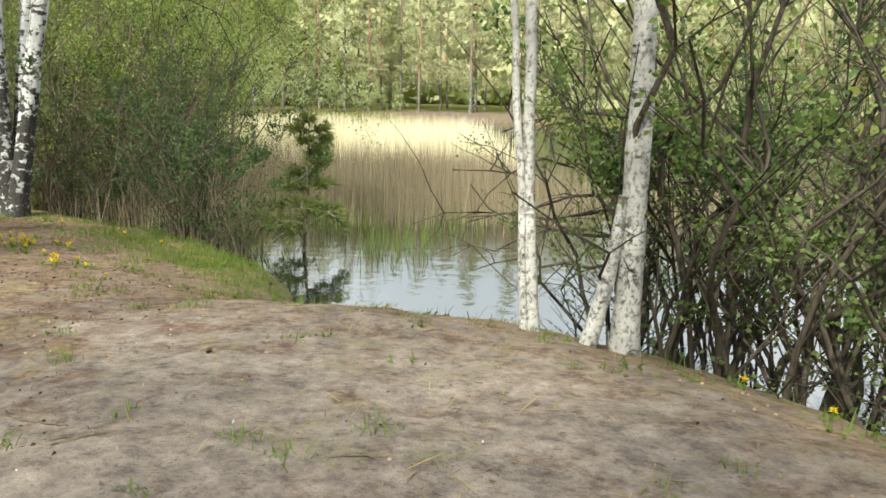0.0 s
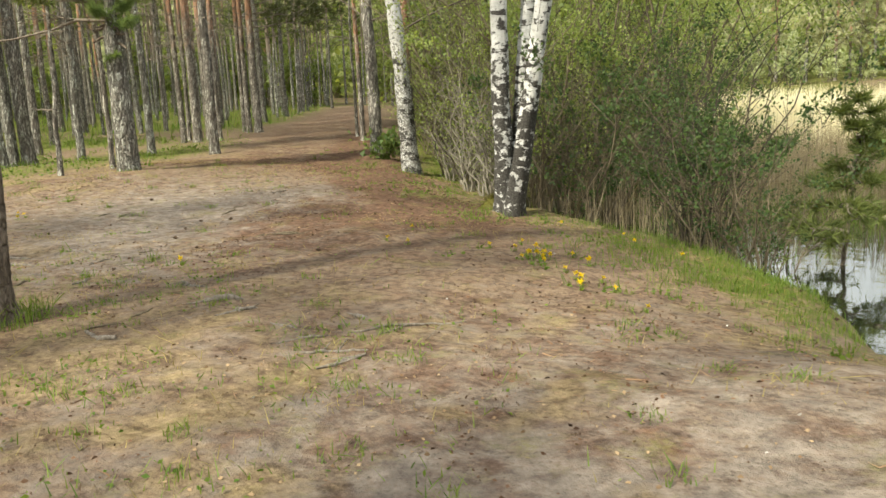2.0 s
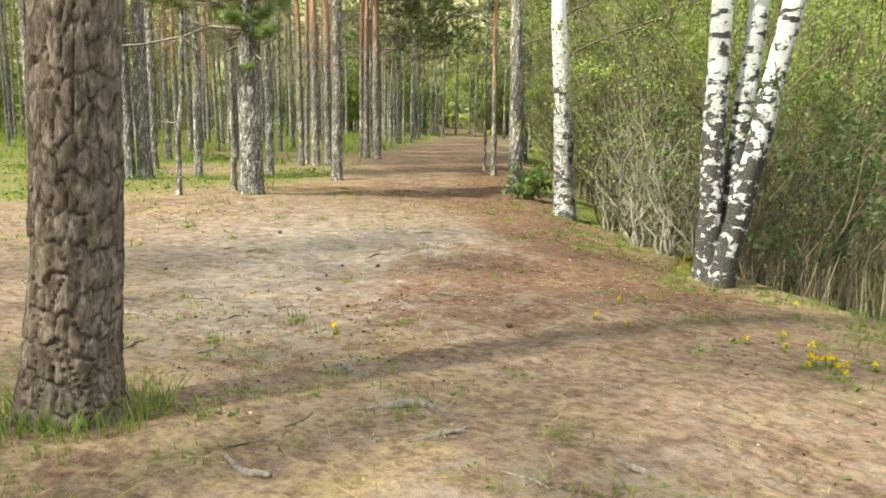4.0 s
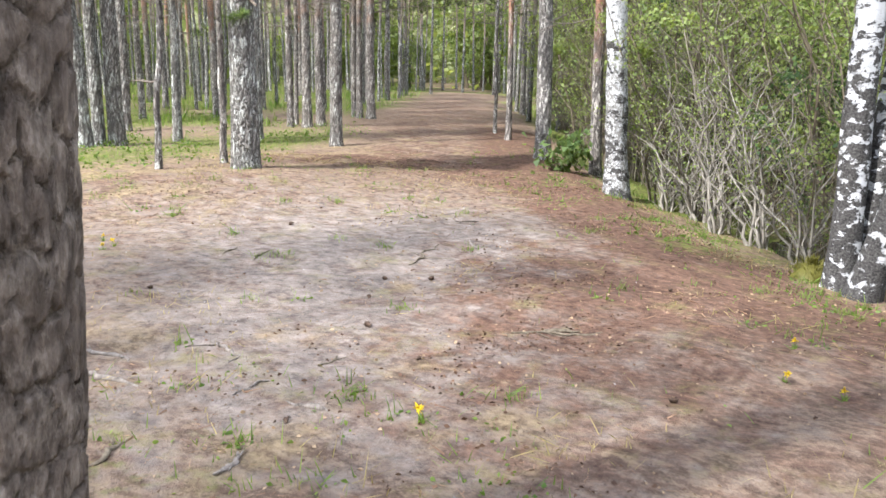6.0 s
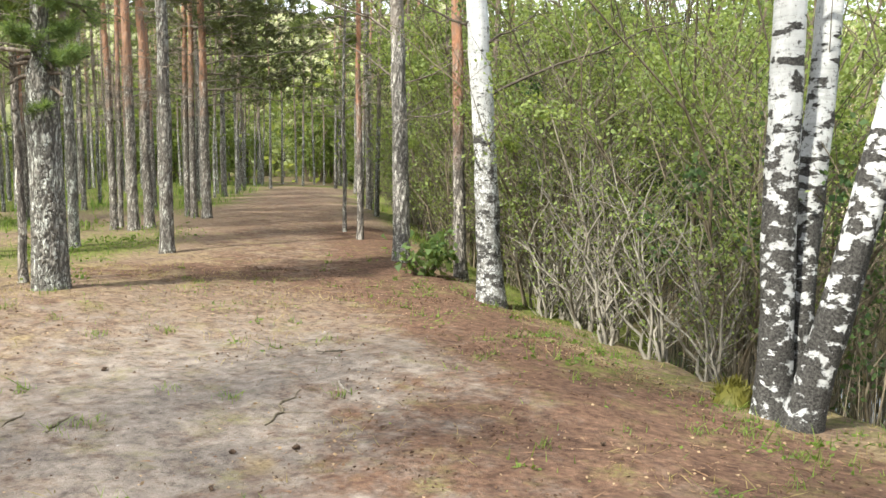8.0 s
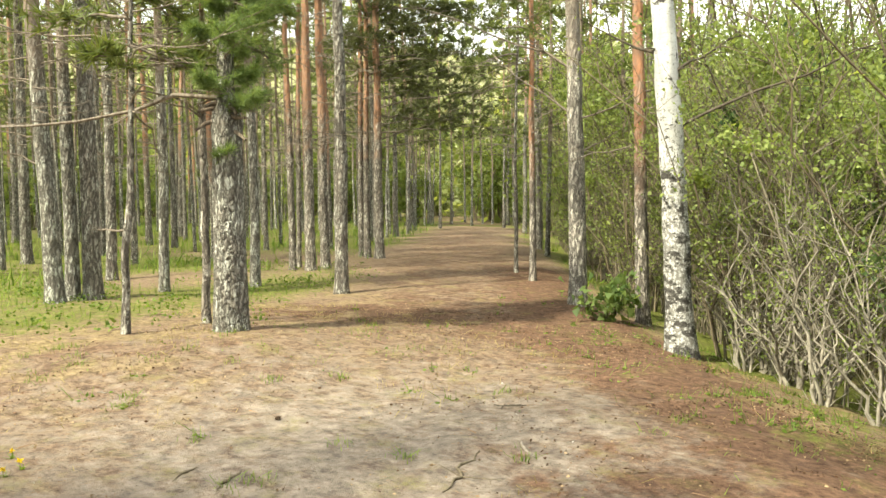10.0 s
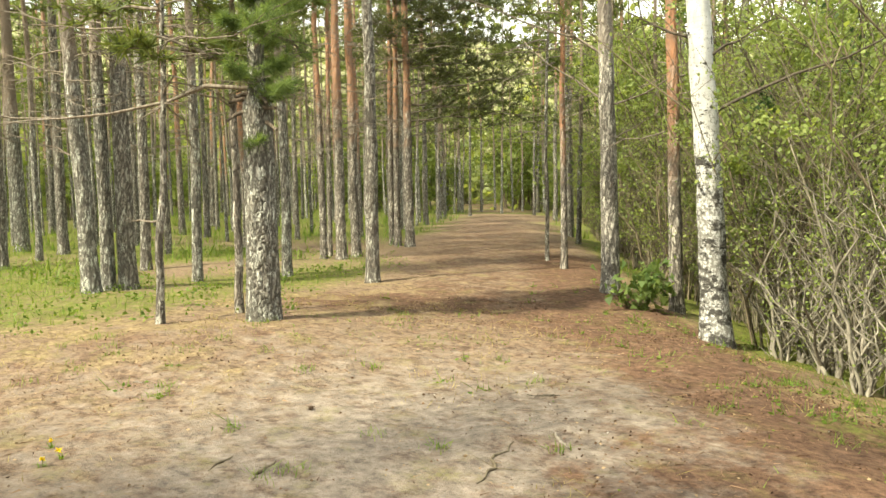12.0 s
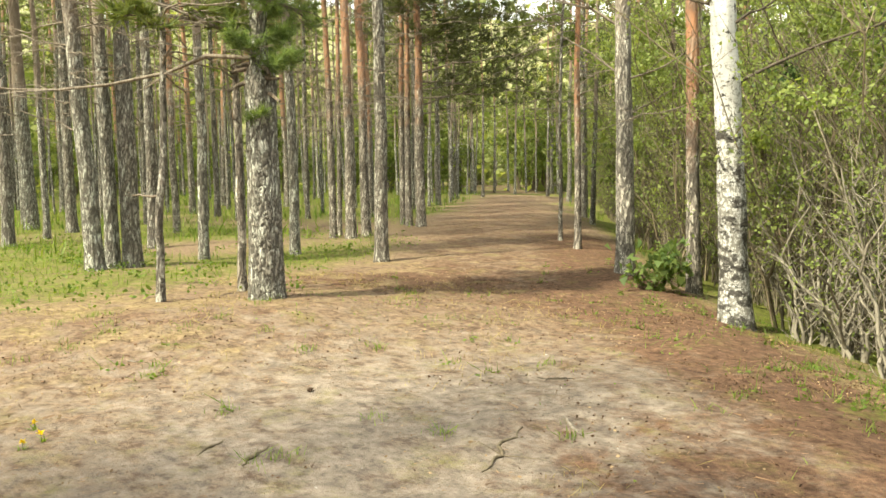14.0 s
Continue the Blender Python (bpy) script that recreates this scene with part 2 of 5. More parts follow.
STICK_GREY = plain_wood("weathered_stick_wood", (0.075, 0.062, 0.052), (0.30, 0.265, 0.23))
TWIG_DARK = plain_wood("dark_twig_bark", (0.03, 0.025, 0.02), (0.115, 0.098, 0.078))
TWIG_PALE = plain_wood("pale_bush_bark", (0.075, 0.066, 0.048), (0.26, 0.232, 0.18))
TWIG_BLEACHED = plain_wood("bleached_willow_bark", (0.10, 0.09, 0.075), (0.33, 0.305, 0.26))
TWIG_BROWN = plain_wood("brown_bush_bark", (0.07, 0.056, 0.04), (0.21, 0.175, 0.125))
NEEDLES = leaf_material("pine_needles", (0.085, 0.12, 0.04), (0.20, 0.235, 0.085), 0.4)
NEEDLES_FRESH = leaf_material("fresh_pine_needles", (0.085, 0.14, 0.055), (0.25, 0.335, 0.14), 0.45)
NEEDLES_DARK = leaf_material("dark_pine_needles", (0.065, 0.085, 0.042), (0.15, 0.165, 0.08), 0.4)
# far shore needles: the haze over the lake is put into this pale colour
NEEDLES_HAZED = leaf_material("hazed_far_pine_needles", (0.35, 0.365, 0.25), (0.50, 0.505, 0.35), 0.4)
LEAVES_SPRING = leaf_material("spring_leaves", (0.11, 0.162, 0.052), (0.34, 0.41, 0.15), 0.5)
# bush leaves darkened: shade from the trees is put into the colour
LEAVES_SHADED = leaf_material("shaded_bush_leaves", (0.028, 0.058, 0.026), (0.115, 0.18, 0.065), 0.45)
LEAVES_GREEN = leaf_material("bush_leaves", (0.065, 0.12, 0.042), (0.24, 0.32, 0.11), 0.5)
LEAVES_FAR = leaf_material("far_leaves", (0.10, 0.155, 0.05), (0.29, 0.345, 0.12), 0.5)
# pale willow green, lightened further to hold the haze of distance
LEAVES_HAZED = leaf_material("hazed_willow_leaves", (0.28, 0.34, 0.20), (0.50, 0.54, 0.34), 0.45)
GRASS = leaf_material("grass_blades", (0.075, 0.15, 0.026), (0.21, 0.28, 0.06), 0.45)
GRASS_DRY = leaf_material("dry_grass_blades", (0.20, 0.17, 0.06), (0.38, 0.31, 0.14), 0.35)
# older weathered reed, its brown also darkened to hold the shade on the near reeds
REED_DULL = leaf_material("weathered_shaded_reed", (0.17, 0.14, 0.105), (0.40, 0.34, 0.26), 0.35)
WOODS = leaf_material("distant_foliage", (0.13, 0.18, 0.065), (0.34, 0.38, 0.15), 0.5)
# dry reed raised to near white: the sunlight on it is in the colour
REED_SUNLIT = leaf_material("sunlit_dry_reed", (0.72, 0.66, 0.56), (0.92, 0.88, 0.79), 0.4)
LITTER = leaf_material("fallen_needles", (0.11, 0.062, 0.04), (0.32, 0.20, 0.12), 0.0, 0.8)
MULCH = leaf_material("bark_mulch", (0.035, 0.02, 0.014), (0.20, 0.115, 0.07), 0.0, 0.85)
FLECKS = leaf_material("straw_flecks", (0.16, 0.10, 0.06), (0.40, 0.29, 0.175), 0.0, 0.8)
CONE = plain_wood("pine_cone_scales", (0.035, 0.024, 0.018), (0.12, 0.08, 0.055), 90)
PETALS = leaf_material("dandelion_petals", (0.62, 0.44, 0.012), (0.75, 0.58, 0.02), 0.2)
PALE_BITS = leaf_material("pale_chips", (0.30, 0.28, 0.25), (0.60, 0.58, 0.55), 0.0)
MOSS = leaf_material("moss", (0.075, 0.072, 0.012), (0.16, 0.15, 0.03), 0.2)
def hazy_wood_edge():
    m, nt, p = material("hazy_distant_wood_edge", 0.95, 0.05)
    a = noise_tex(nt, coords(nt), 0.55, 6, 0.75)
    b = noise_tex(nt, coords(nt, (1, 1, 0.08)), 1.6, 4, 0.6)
    # greens lightened: aerial haze is painted into the colour
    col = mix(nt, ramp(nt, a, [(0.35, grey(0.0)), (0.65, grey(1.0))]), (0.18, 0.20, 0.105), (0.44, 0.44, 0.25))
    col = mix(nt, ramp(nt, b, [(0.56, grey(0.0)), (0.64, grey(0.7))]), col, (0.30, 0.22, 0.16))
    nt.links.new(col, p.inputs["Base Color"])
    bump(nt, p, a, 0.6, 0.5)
    return m


HAZY_WOOD_EDGE = hazy_wood_edge()
GROUND = ground_material()
WATER = water_material()

# ---- shape of the land ----
rng = np.random.default_rng(7)
SHORE = np.array([
    (60, -18), (12, 0), (5, 3.2), (2.22, 5.0), (1.63, 5.7), (1.2, 6.2), (0.4, 6.8), (-0.55, 7.05), (-1.2, 7.2), (-1.75, 7.5),
    (-2.05, 8.05), (-2.4, 9.0), (-3.2, 9.9), (-4.3, 10.7), (-5.2, 11.4), (-6.0, 12.0), (-6.8, 12.4), (-7.7, 13.2), (-8.6, 14.2),
    (-9.6, 15.4), (-10.9, 17.0), (-13, 20), (-17, 26), (-24, 36), (-32, 48), (-45, 66), (-70, 100), (-140, 180)], float)
TRACK = np.array([(-9.0, 10.0), (-11.0, 12.8), (-13.0, 15.6), (-15.8, 19.2), (-20.8, 25.4), (-26.5, 33.5), (-33.0, 43.5), (-39.5, 53), (-49, 61), (-66, 70)], float)
LAKE_Z = -0.60


def lattice(seed):
    return np.random.default_rng(seed).random((256, 256))


LATTICES = [lattice(s) for s in range(4)]


def field(x, y, scale, seed=0):
    """Smooth value noise, 0 to 1."""
    u, v = np.asarray(x) * scale + 37.2, np.asarray(y) * scale + 11.7
    i, j = np.floor(u).astype(int), np.floor(v).astype(int)
    a, b = u - i, v - j
    a, b = a * a * (3 - 2 * a), b * b * (3 - 2 * b)
    g = LATTICES[seed % 4]
    i0, i1, j0, j1 = i % 256, (i + 1) % 256, j % 256, (j + 1) % 256
    return (g[i0, j0] * (1 - a) + g[i1, j0] * a) * (1 - b) + (g[i0, j1] * (1 - a) + g[i1, j1] * a) * b


def step(a, b, v):
    t = np.clip((v - a) / (b - a), 0, 1)
    return t * t * (3 - 2 * t)


def from_line(line, x, y):
    """Distance to a line of points and the side (+: to the right of its way)."""
    best, side = np.full(np.shape(x), 1e9), np.ones(np.shape(x))
    for (ax, ay), (bx, by) in zip(line[:-1], line[1:]):
        dx, dy = bx - ax, by - ay
        t = np.clip(((x - ax) * dx + (y - ay) * dy) / (dx * dx + dy * dy), 0, 1)
        d = np.hypot(x - ax - t * dx, y - ay - t * dy)
        c = -(dx * (y - ay) - dy * (x - ax))
        closer = d < best
        best, side = np.where(closer, d, best), np.where(closer, np.sign(c), side)
    return best, side


def shore(x, y):
    d, s = from_line(SHORE, x, y)
    return d * s


def hump(x, y, cx, cy, r):
    return np.exp(-((x - cx) ** 2 + (y - cy) ** 2) / (2 * r * r))


def land(x, y):
    """Height of the ground."""
    x, y = np.asarray(x, float), np.asarray(y, float)
    s = shore(x, y)
    w = 1.2 + 1.7 * step(1.0, 4.0, -x) - 1.4 * step(6.0, 8.5, -x)
    u = np.clip((s + w) / w, 0, 1)
    rim = 0.30
    swamp = step(5.5, 8.0, -x) * (1 - step(6.0, 12.0, s))
    deep = 0.60 - 0.34 * swamp
    h = np.where(s < 0, -rim * u ** 1.5, -rim - deep * step(0, 1.0, s))
    h = h + 0.11 * hump(x, y, -0.9, 4.0, 1.3) + 0.16 * hump(x, y, -13.6, 10.9, 1.7) + 0.05 * hump(x, y, -18, 12, 4)
    h = h + (field(x, y, 0.5, 1) - 0.5) * 0.09 + (field(x, y, 1.9, 2) - 0.5) * 0.035 + (field(x, y, 6.0, 3) - 0.5) * 0.018 + (field(x, y, 3.4, 0) - 0.5) * 0.02
    h = h + 0.10 * step(20, 70, -x) * (s < 0)
    bank = np.maximum((step(66.5, 70.5, y + 3 * field(x, y, 0.15, 2)) * 0.85 + 0.015 * np.clip(y - 72, 0, 20)), step(45, 60, x) * 1.8 * (y > 5))
    lake_side = (s > 0) & (x > -42)
    h = np.where(lake_side, h + bank * step(0, 6, s), h)
    return h


def track_distance(x, y):
    return from_line(TRACK, x, y)


def zones(x, y):
    """How much bare sand, dry straw and moss or grass there is at a place."""
    s = shore(x, y)
    d, side = track_distance(x, y)
    sand = 0.9 * hump(x, y, -0.6, 3.2, 2.2) + 0.75 * hump(x, y, -9.0, 9.6, 1.7) + 0.6 * hump(x, y, -7.6, 7.2, 1.2)
    sand = sand + 0.3 * hump(x, y, -3.0, 5.0, 1.6) + 0.22 * hump(x, y, -12, 8.6, 2.0) + 0.22 * step(1.9, 0.5, d) * step(12.0, 15.0, y)
    sand = np.where((s > 3) & (y > 60), 0.95 * hump(x, y * 1.5, -1.5, 104, 4.0), sand) + 0.03
    straw = 0.48 * hump(x, y, -5.2, 4.6, 1.8) + 0.22 * hump(x, y, -8.5, 6.2, 1.2) + 0.45 * hump(x, y, -14.5, 10.0, 2.0) + 0.5 * hump(x, y, -17, 15, 2.5)
    straw = straw + 0.38 * step(-1.4, -0.6, s) * (s < 0.3)
    forest = step(1.3, 2.9, d) * (side < 0) * step(14.0, 17.0, -x)
    grass = (0.12 + 0.68 * field(x, y, 0.35, 1) + 0.3 * step(20, 27, -x)) * forest + 0.42 * step(-0.8, -0.2, s) * (s < 1.2) + 0.55 * step(1.9, 3.2, d) * (side > 0) * (y > 14)
    grass = grass + 0.4 * hump(x, y, -7.5, 5.2, 0.7) + 0.35 * hump(x, y, -2.9, 8.9, 0.6) + 0.4 * hump(x, y, -17.5, 11.0, 2.0) + 0.5 * hump(x, y, -7.35, 11.55, 0.4) + 0.3 * hump(x, y, -10.5, 14.2, 0.8) + 0.25 * hump(x, y, -12.6, 12.6, 0.8)
    grass = np.where((s > 3) & (y > 60), 0.7 - 0.95 * hump(x, y * 1.5, -1.5, 104, 4.5), grass)
    red = 0.62 * step(2.6, 1.2, d) * step(12.0, 14.0, y) + 0.75 * hump(x, y, -8.6, 12.4, 1.0) + 0.7 * hump(x, y, -6.2, 10.2, 0.9) + 0.6 * hump(x, y, -10.5, 13.8, 1.0)
    red = red + 0.6 * hump(x, y, -7.6, 9.6, 0.9) + 0.45 * hump(x, y, -6.6, 7.2, 0.9) + 0.55 * hump(x, y, -13.5, 13.4, 1.2) + 0.45 * hump(x, y, -7.0, 8.6, 1.0) + 0.3 * hump(x, y, -4.6, 8.0, 1.2) + 0.5 * hump(x, y, -13.2, 9.8, 1.2)
    red = red * 0.8 + 0.42 * hump(x, y, -3.2, 5.2, 1.3) + 0.75 * step(-2.5, -1.5, s) * step(-0.45, -0.95, s) * step(4.5, 6.5, -x) * (y < 22) + 0.6 * hump(x, y, -6.5, 4.5, 0.7) + 0.5 * hump(x, y, -14.6, 13.2, 0.9)
    red = np.where((s > 3) & (y > 60), 0.5 * hump(x, y, -3.5, 70, 5.0), red)
    return np.clip(sand, 0, 1), np.clip(straw, 0, 1), np.clip(grass, 0, 1), np.clip(red, 0, 1)


# ---- mesh tools ----
def bark_scales(u, v, around, seed):
    """Raised bark plates with cracks between them, 0 in a crack to 1 on a plate; u runs round the trunk in cells, v up it."""
    cells = np.random.default_rng(seed).random((around, 512, 3))
    i, j = np.floor(u).astype(int), np.floor(v).astype(int)
    first, second, rise = np.full(u.shape, 9.0), np.full(u.shape, 9.0), np.zeros(u.shape)
    for di in (-1, 0, 1):
        for dj in (-1, 0, 1):
            c = cells[(i + di) % around, (j + dj) % 512]
            d = np.hypot(i + di + 0.1 + 0.8 * c[..., 0] - u, j + dj + 0.1 + 0.8 * c[..., 1] - v)
            closer = d < first
            second = np.where(closer, first, np.minimum(second, d))
            rise = np.where(closer, c[..., 2], rise)
            first = np.where(closer, d, first)
    return step(0.0, 0.16, second - first) * (0.75 + 0.25 * rise)


class Shape:
    """Collects vertices and faces of one mesh."""

    def __init__(self):
        self.v, self.f, self.n = [], [], 0

    def add(self, verts, faces):
        verts = np.asarray(verts, float).reshape(-1, 3)
        self.v.append(verts)
        self.f.append(np.asarray(faces) + self.n)
        self.n += len(verts)

    def tube(self, pts, radii, sides=6, lump=0.0, seed=0, cap=True, plates=None):
        pts, radii = np.asarray(pts, float), np.asarray(radii, float)
        t = np.gradient(pts, axis=0)
        t /= np.linalg.norm(t, axis=1)[:, None] + 1e-9
        ref = np.array([1.0, 0, 0]) if abs(t[0, 0]) < 0.8 else np.array([0, 1.0, 0])
        a = np.cross(t, ref)
        a /= np.linalg.norm(a, axis=1)[:, None] + 1e-9
        b = np.cross(t, a)
        ang = np.linspace(0, 2 * np.pi, sides, endpoint=False)
        r = radii[:, None] * np.ones(sides)
        if lump:
            along = (pts[:, 2:3] * 4.0 if plates else np.arange(len(pts))[:, None] * 0.9) + seed * 3.1
            r = r * (1 + lump * (field(np.cos(ang) * 2.2 + along * 0.35, np.sin(ang) * 2.2 + along * 0.5, 1.0, seed) - 0.5) * 2)
            r = r * (1 + 0.5 * lump * (field(ang * 3.0 + 0 * along, along * 0.6, 1.0, seed + 1) - 0.5) * 2)
        if plates:
            across, tall, depth = plates
            uu = ang[None, :] / (2 * np.pi) * across + 0 * r
            vv = pts[:, 2][:, None] / tall + 0 * r
            vv = vv + 0.9 * field(np.cos(ang)[None, :] * 3 + 0 * r, np.sin(ang)[None, :] * 3 + vv * 0.5, 1.0, seed)
            uu = uu + 1.2 * field(vv * 0.9, 0 * vv + 3.3, 1.0, seed + 1)
            r = r - depth * (1 - bark_scales(uu, vv, across, seed)) + 0.25 * depth * (field(uu * 3, vv * 5, 1.0, seed + 2) - 0.5)
        ring = pts[:, None] + r[:, :, None] * (np.cos(ang)[None, :, None] * a[:, None] + np.sin(ang)[None, :, None] * b[:, None])
        n, k = len(pts), sides
        i = np.arange(n - 1)[:, None] * k
        j = np.arange(k)[None, :]
        j2 = (j + 1) % k
        quads = np.stack([i + j, i + j2, i + k + j2, i + k + j], -1).reshape(-1, 4)
        self.add(ring.reshape(-1, 3), quads)
        if cap:
            tip = self.n - k
            self.v.append(pts[-1:] + t[-1:] * radii[-1] * 0.4)
            self.f.append(np.stack([np.full(k, self.n), tip + (np.arange(k) + 1) % k, tip + np.arange(k), tip + np.arange(k)], -1))
            self.n += 1

    def leaves(self, at, size, flat=0.0, r=rng, small=False):
        """Folded diamond leaves at the given places, turned at random."""
        n = len(at)
        if n == 0:
            return
        d = r.normal(size=(n, 3))
        d[:, 2] *= 1 - flat
        d /= np.linalg.norm(d, axis=1)[:, None]
        e = np.cross(d, r.normal(size=(n, 3)))
        e /= np.linalg.norm(e, axis=1)[:, None] + 1e-9
        nrm = np.cross(d, e)
        sz = size * r.uniform(0.6, 1.35, n)[:, None]
        if small:
            v = np.stack([at, at + d * sz + e * sz * 0.3, at + d * sz * 0.8 - e * sz * 0.4], 1)
            self.add(v.reshape(-1, 3), np.arange(n)[:, None] * 3 + np.array([0, 1, 2]))
            return
        v = np.stack([at, at + d * sz * 0.5 + e * sz * 0.33 + nrm * sz * 0.10, at + d * sz, at + d * sz * 0.5 - e * sz * 0.33 + nrm * sz * 0.10], 1)
        f = np.arange(n)[:, None] * 4 + np.array([0, 1, 2, 3])
        self.add(v.reshape(-1, 3), f)

    def needles(self, at, way, length, width, count, spread=0.9, r=rng):
        """Tufts of needles, each a thin sliver."""
        n = len(at)
        if n == 0:
            return
        at, way = np.repeat(at, count, 0), np.repeat(way, count, 0)
        d = way + r.normal(size=at.shape) * spread
        d /= np.linalg.norm(d, axis=1)[:, None] + 1e-9
        e = np.cross(d, r.normal(size=at.shape))
        e /= np.linalg.norm(e, axis=1)[:, None] + 1e-9
        ln = length * r.uniform(0.65, 1.2, len(at))[:, None]
        v = np.stack([at - e * width * 0.5, at + e * width * 0.5, at + d * ln], 1)
        self.add(v.reshape(-1, 3), np.arange(len(at))[:, None] * 3 + np.array([0, 1, 2]))

    def blades(self, at, height, width, lean=0.35, r=rng, bend=0.06):
        n = len(at)
        if n == 0:
            return
        ang = r.uniform(0, 2 * np.pi, n)
        e = np.stack([np.cos(ang), np.sin(ang), 0 * ang], -1)
        o = np.stack([-np.sin(ang), np.cos(ang), 0 * ang], -1) * (r.normal(size=n) * lean)[:, None]
        h = (height * r.uniform(0.5, 1.3, n))[:, None]
        up = np.array([0, 0, 1.0])
        v = np.stack([at - e * width / 2, at + e * width / 2, at + up * h * 0.6 + o * h * (0.6 - bend) + e * width * 0.3, at + up * h + o * h], 1)
        self.add(v.reshape(-1, 3), np.arange(n)[:, None] * 4 + np.array([0, 1, 2, 3]))

    def mesh(self, name, smooth=True):
        me = bpy.data.meshes.new(name)
        v = np.concatenate(self.v)
        loops, starts, totals, at = [], [], [], 0
        for f in self.f:
            if f.shape[1] == 4:
                tri = f[:, 2] == f[:, 3]
                groups = [(f[~tri], 4), (f[tri][:, :3], 3)]
            else:
                groups = [(f, 3)]
            for g, k in groups:
                if len(g):
                    loops.append(g.ravel())
                    starts.append(at + np.arange(len(g)) * k)
                    totals.append(np.full(len(g), k))
                    at += g.size
        loops, starts, totals = np.concatenate(loops), np.concatenate(starts), np.concatenate(totals)
        me.vertices.add(len(v))
        me.vertices.foreach_set("co", v.astype(np.float32).ravel())
        me.loops.add(len(loops))
        me.loops.foreach_set("vertex_index", loops.astype(np.int32))
        me.polygons.add(len(starts))
        me.polygons.foreach_set("loop_start", starts.astype(np.int32))
        me.polygons.foreach_set("loop_total", totals.astype(np.int32))
        me.update(calc_edges=True)
        me.validate()
        if smooth:
            me.shade_smooth()
        return me


def part(name, shape, mat, parent=None, label="", smooth=True, kind=""):
    me = shape.mesh(name, smooth)
    me.materials.append(mat)
    ob = new(name, me)
    if parent is not None:
        ob.parent = parent
    if label:
        ob["label"] = label
    if kind:
        ob["kind"] = kind
    return ob


def thing(name, x, y, label, category, group="", z=None, turn=0.0):
    ob = new(name)
    ob.empty_display_size = 0.2
    ob.matrix_basis = pose(x, y, float(land(x, y)) if z is None else z, 0, 0, turn)
    return tagged(ob, label, category, group)


def stuff(name, shape, mat, label, category, smooth=True):
    return tagged(part(name, shape, mat, None, "", smooth), label, category, kind="stuff")


# ---- ground and water ----
def spaced(lo, hi, fine, far, growth=1.16):
    mid = list(np.arange(lo, hi, fine))
    out, stepw, right = [], fine, [mid[-1]]
    while right[-1] < far:
        stepw *= growth
        right.append(right[-1] + stepw)
    left, stepw = [mid[0]], fine
    while left[-1] > -far:
        stepw *= growth
        left.append(left[-1] - stepw)
    return np.array(left[:0:-1] + mid + right[1:])


gx, gy = spaced(-16.0, 4.0, 0.065, 700), spaced(1.0, 17.0, 0.065, 700)
X, Y = np.meshgrid(gx, gy, indexing="ij")
Z = land(X, Y)
g = Shape()
ii, jj = np.meshgrid(np.arange(len(gx) - 1), np.arange(len(gy) - 1), indexing="ij")
k = (ii * len(gy) + jj).ravel()
g.add(np.stack([X, Y, Z], -1).reshape(-1, 3), np.stack([k, k + len(gy), k + len(gy) + 1, k + 1], -1))
ground = part("ground", g, GROUND)
tagged(ground, "trodden sandy forest ground with brown pine needles and grass", "ground", kind="structure")
za, zb, zc, zd = zones(X, Y)
zone = ground.data.color_attributes.new("zone", "FLOAT_COLOR", "POINT")
zone.data.foreach_set("color", np.stack([za, zb, zc, zd], -1).astype(np.float32).ravel())

w = Shape()
wx, wy = np.linspace(-60, 70, 14), np.linspace(-12, 72, 10)
WX, WY = np.meshgrid(wx, wy, indexing="ij")
ii, jj = np.meshgrid(np.arange(13), np.arange(9), indexing="ij")
k = (ii * 10 + jj).ravel()
w.add(np.stack([WX, WY, 0 * WX + LAKE_Z], -1).reshape(-1, 3), np.stack([k, k + 10, k + 11, k + 1], -1))
tagged(part("water", w, WATER), "still dark lake water mirroring the bright sky", "water", kind="structure")


# ---- trees ----
def trunk_line(height, lean, wob, r, n, low=-0.2):
    z = low + (height - low) * np.linspace(0, 1, n) ** 1.35
    w = np.cumsum(r.normal(size=(n, 2)), 0) * wob / np.sqrt(n)
    w -= w[0]
    w *= np.linspace(0, 1, n)[:, None] ** 0.7
    return np.stack([lean[0] * z + w[:, 0], lean[1] * z + w[:, 1], z], -1)


def trunk_radii(z, radius, height, flare=0.35):
    return radius * (np.clip(1 - z / height, 0.03, 1.02) ** 0.75 + flare * np.exp(-np.clip(z + 0.05, 0, 9) / 0.16))


def bough(start, az, length, rise, droop, r, n=6):
    t = np.linspace(0, 1, n)
    out = np.array([np.cos(az), np.sin(az), 0])
    side = np.array([-np.sin(az), np.cos(az), 0])
    kink = np.cumsum(r.normal(size=n)) * 0.075 * length
    kink -= kink[0]
    lift = np.cumsum(r.normal(size=n)) * 0.03 * length
    lift -= lift[0]
    return start + t[:, None] * length * out + kink[:, None] * side + (rise * t * length - droop * t * t * length + lift)[:, None] * np.array([0, 0, 1])


def on_line(line, z):
    return np.array([np.interp(z, line[:, 2], line[:, 0]), np.interp(z, line[:, 2], line[:, 1]), z])


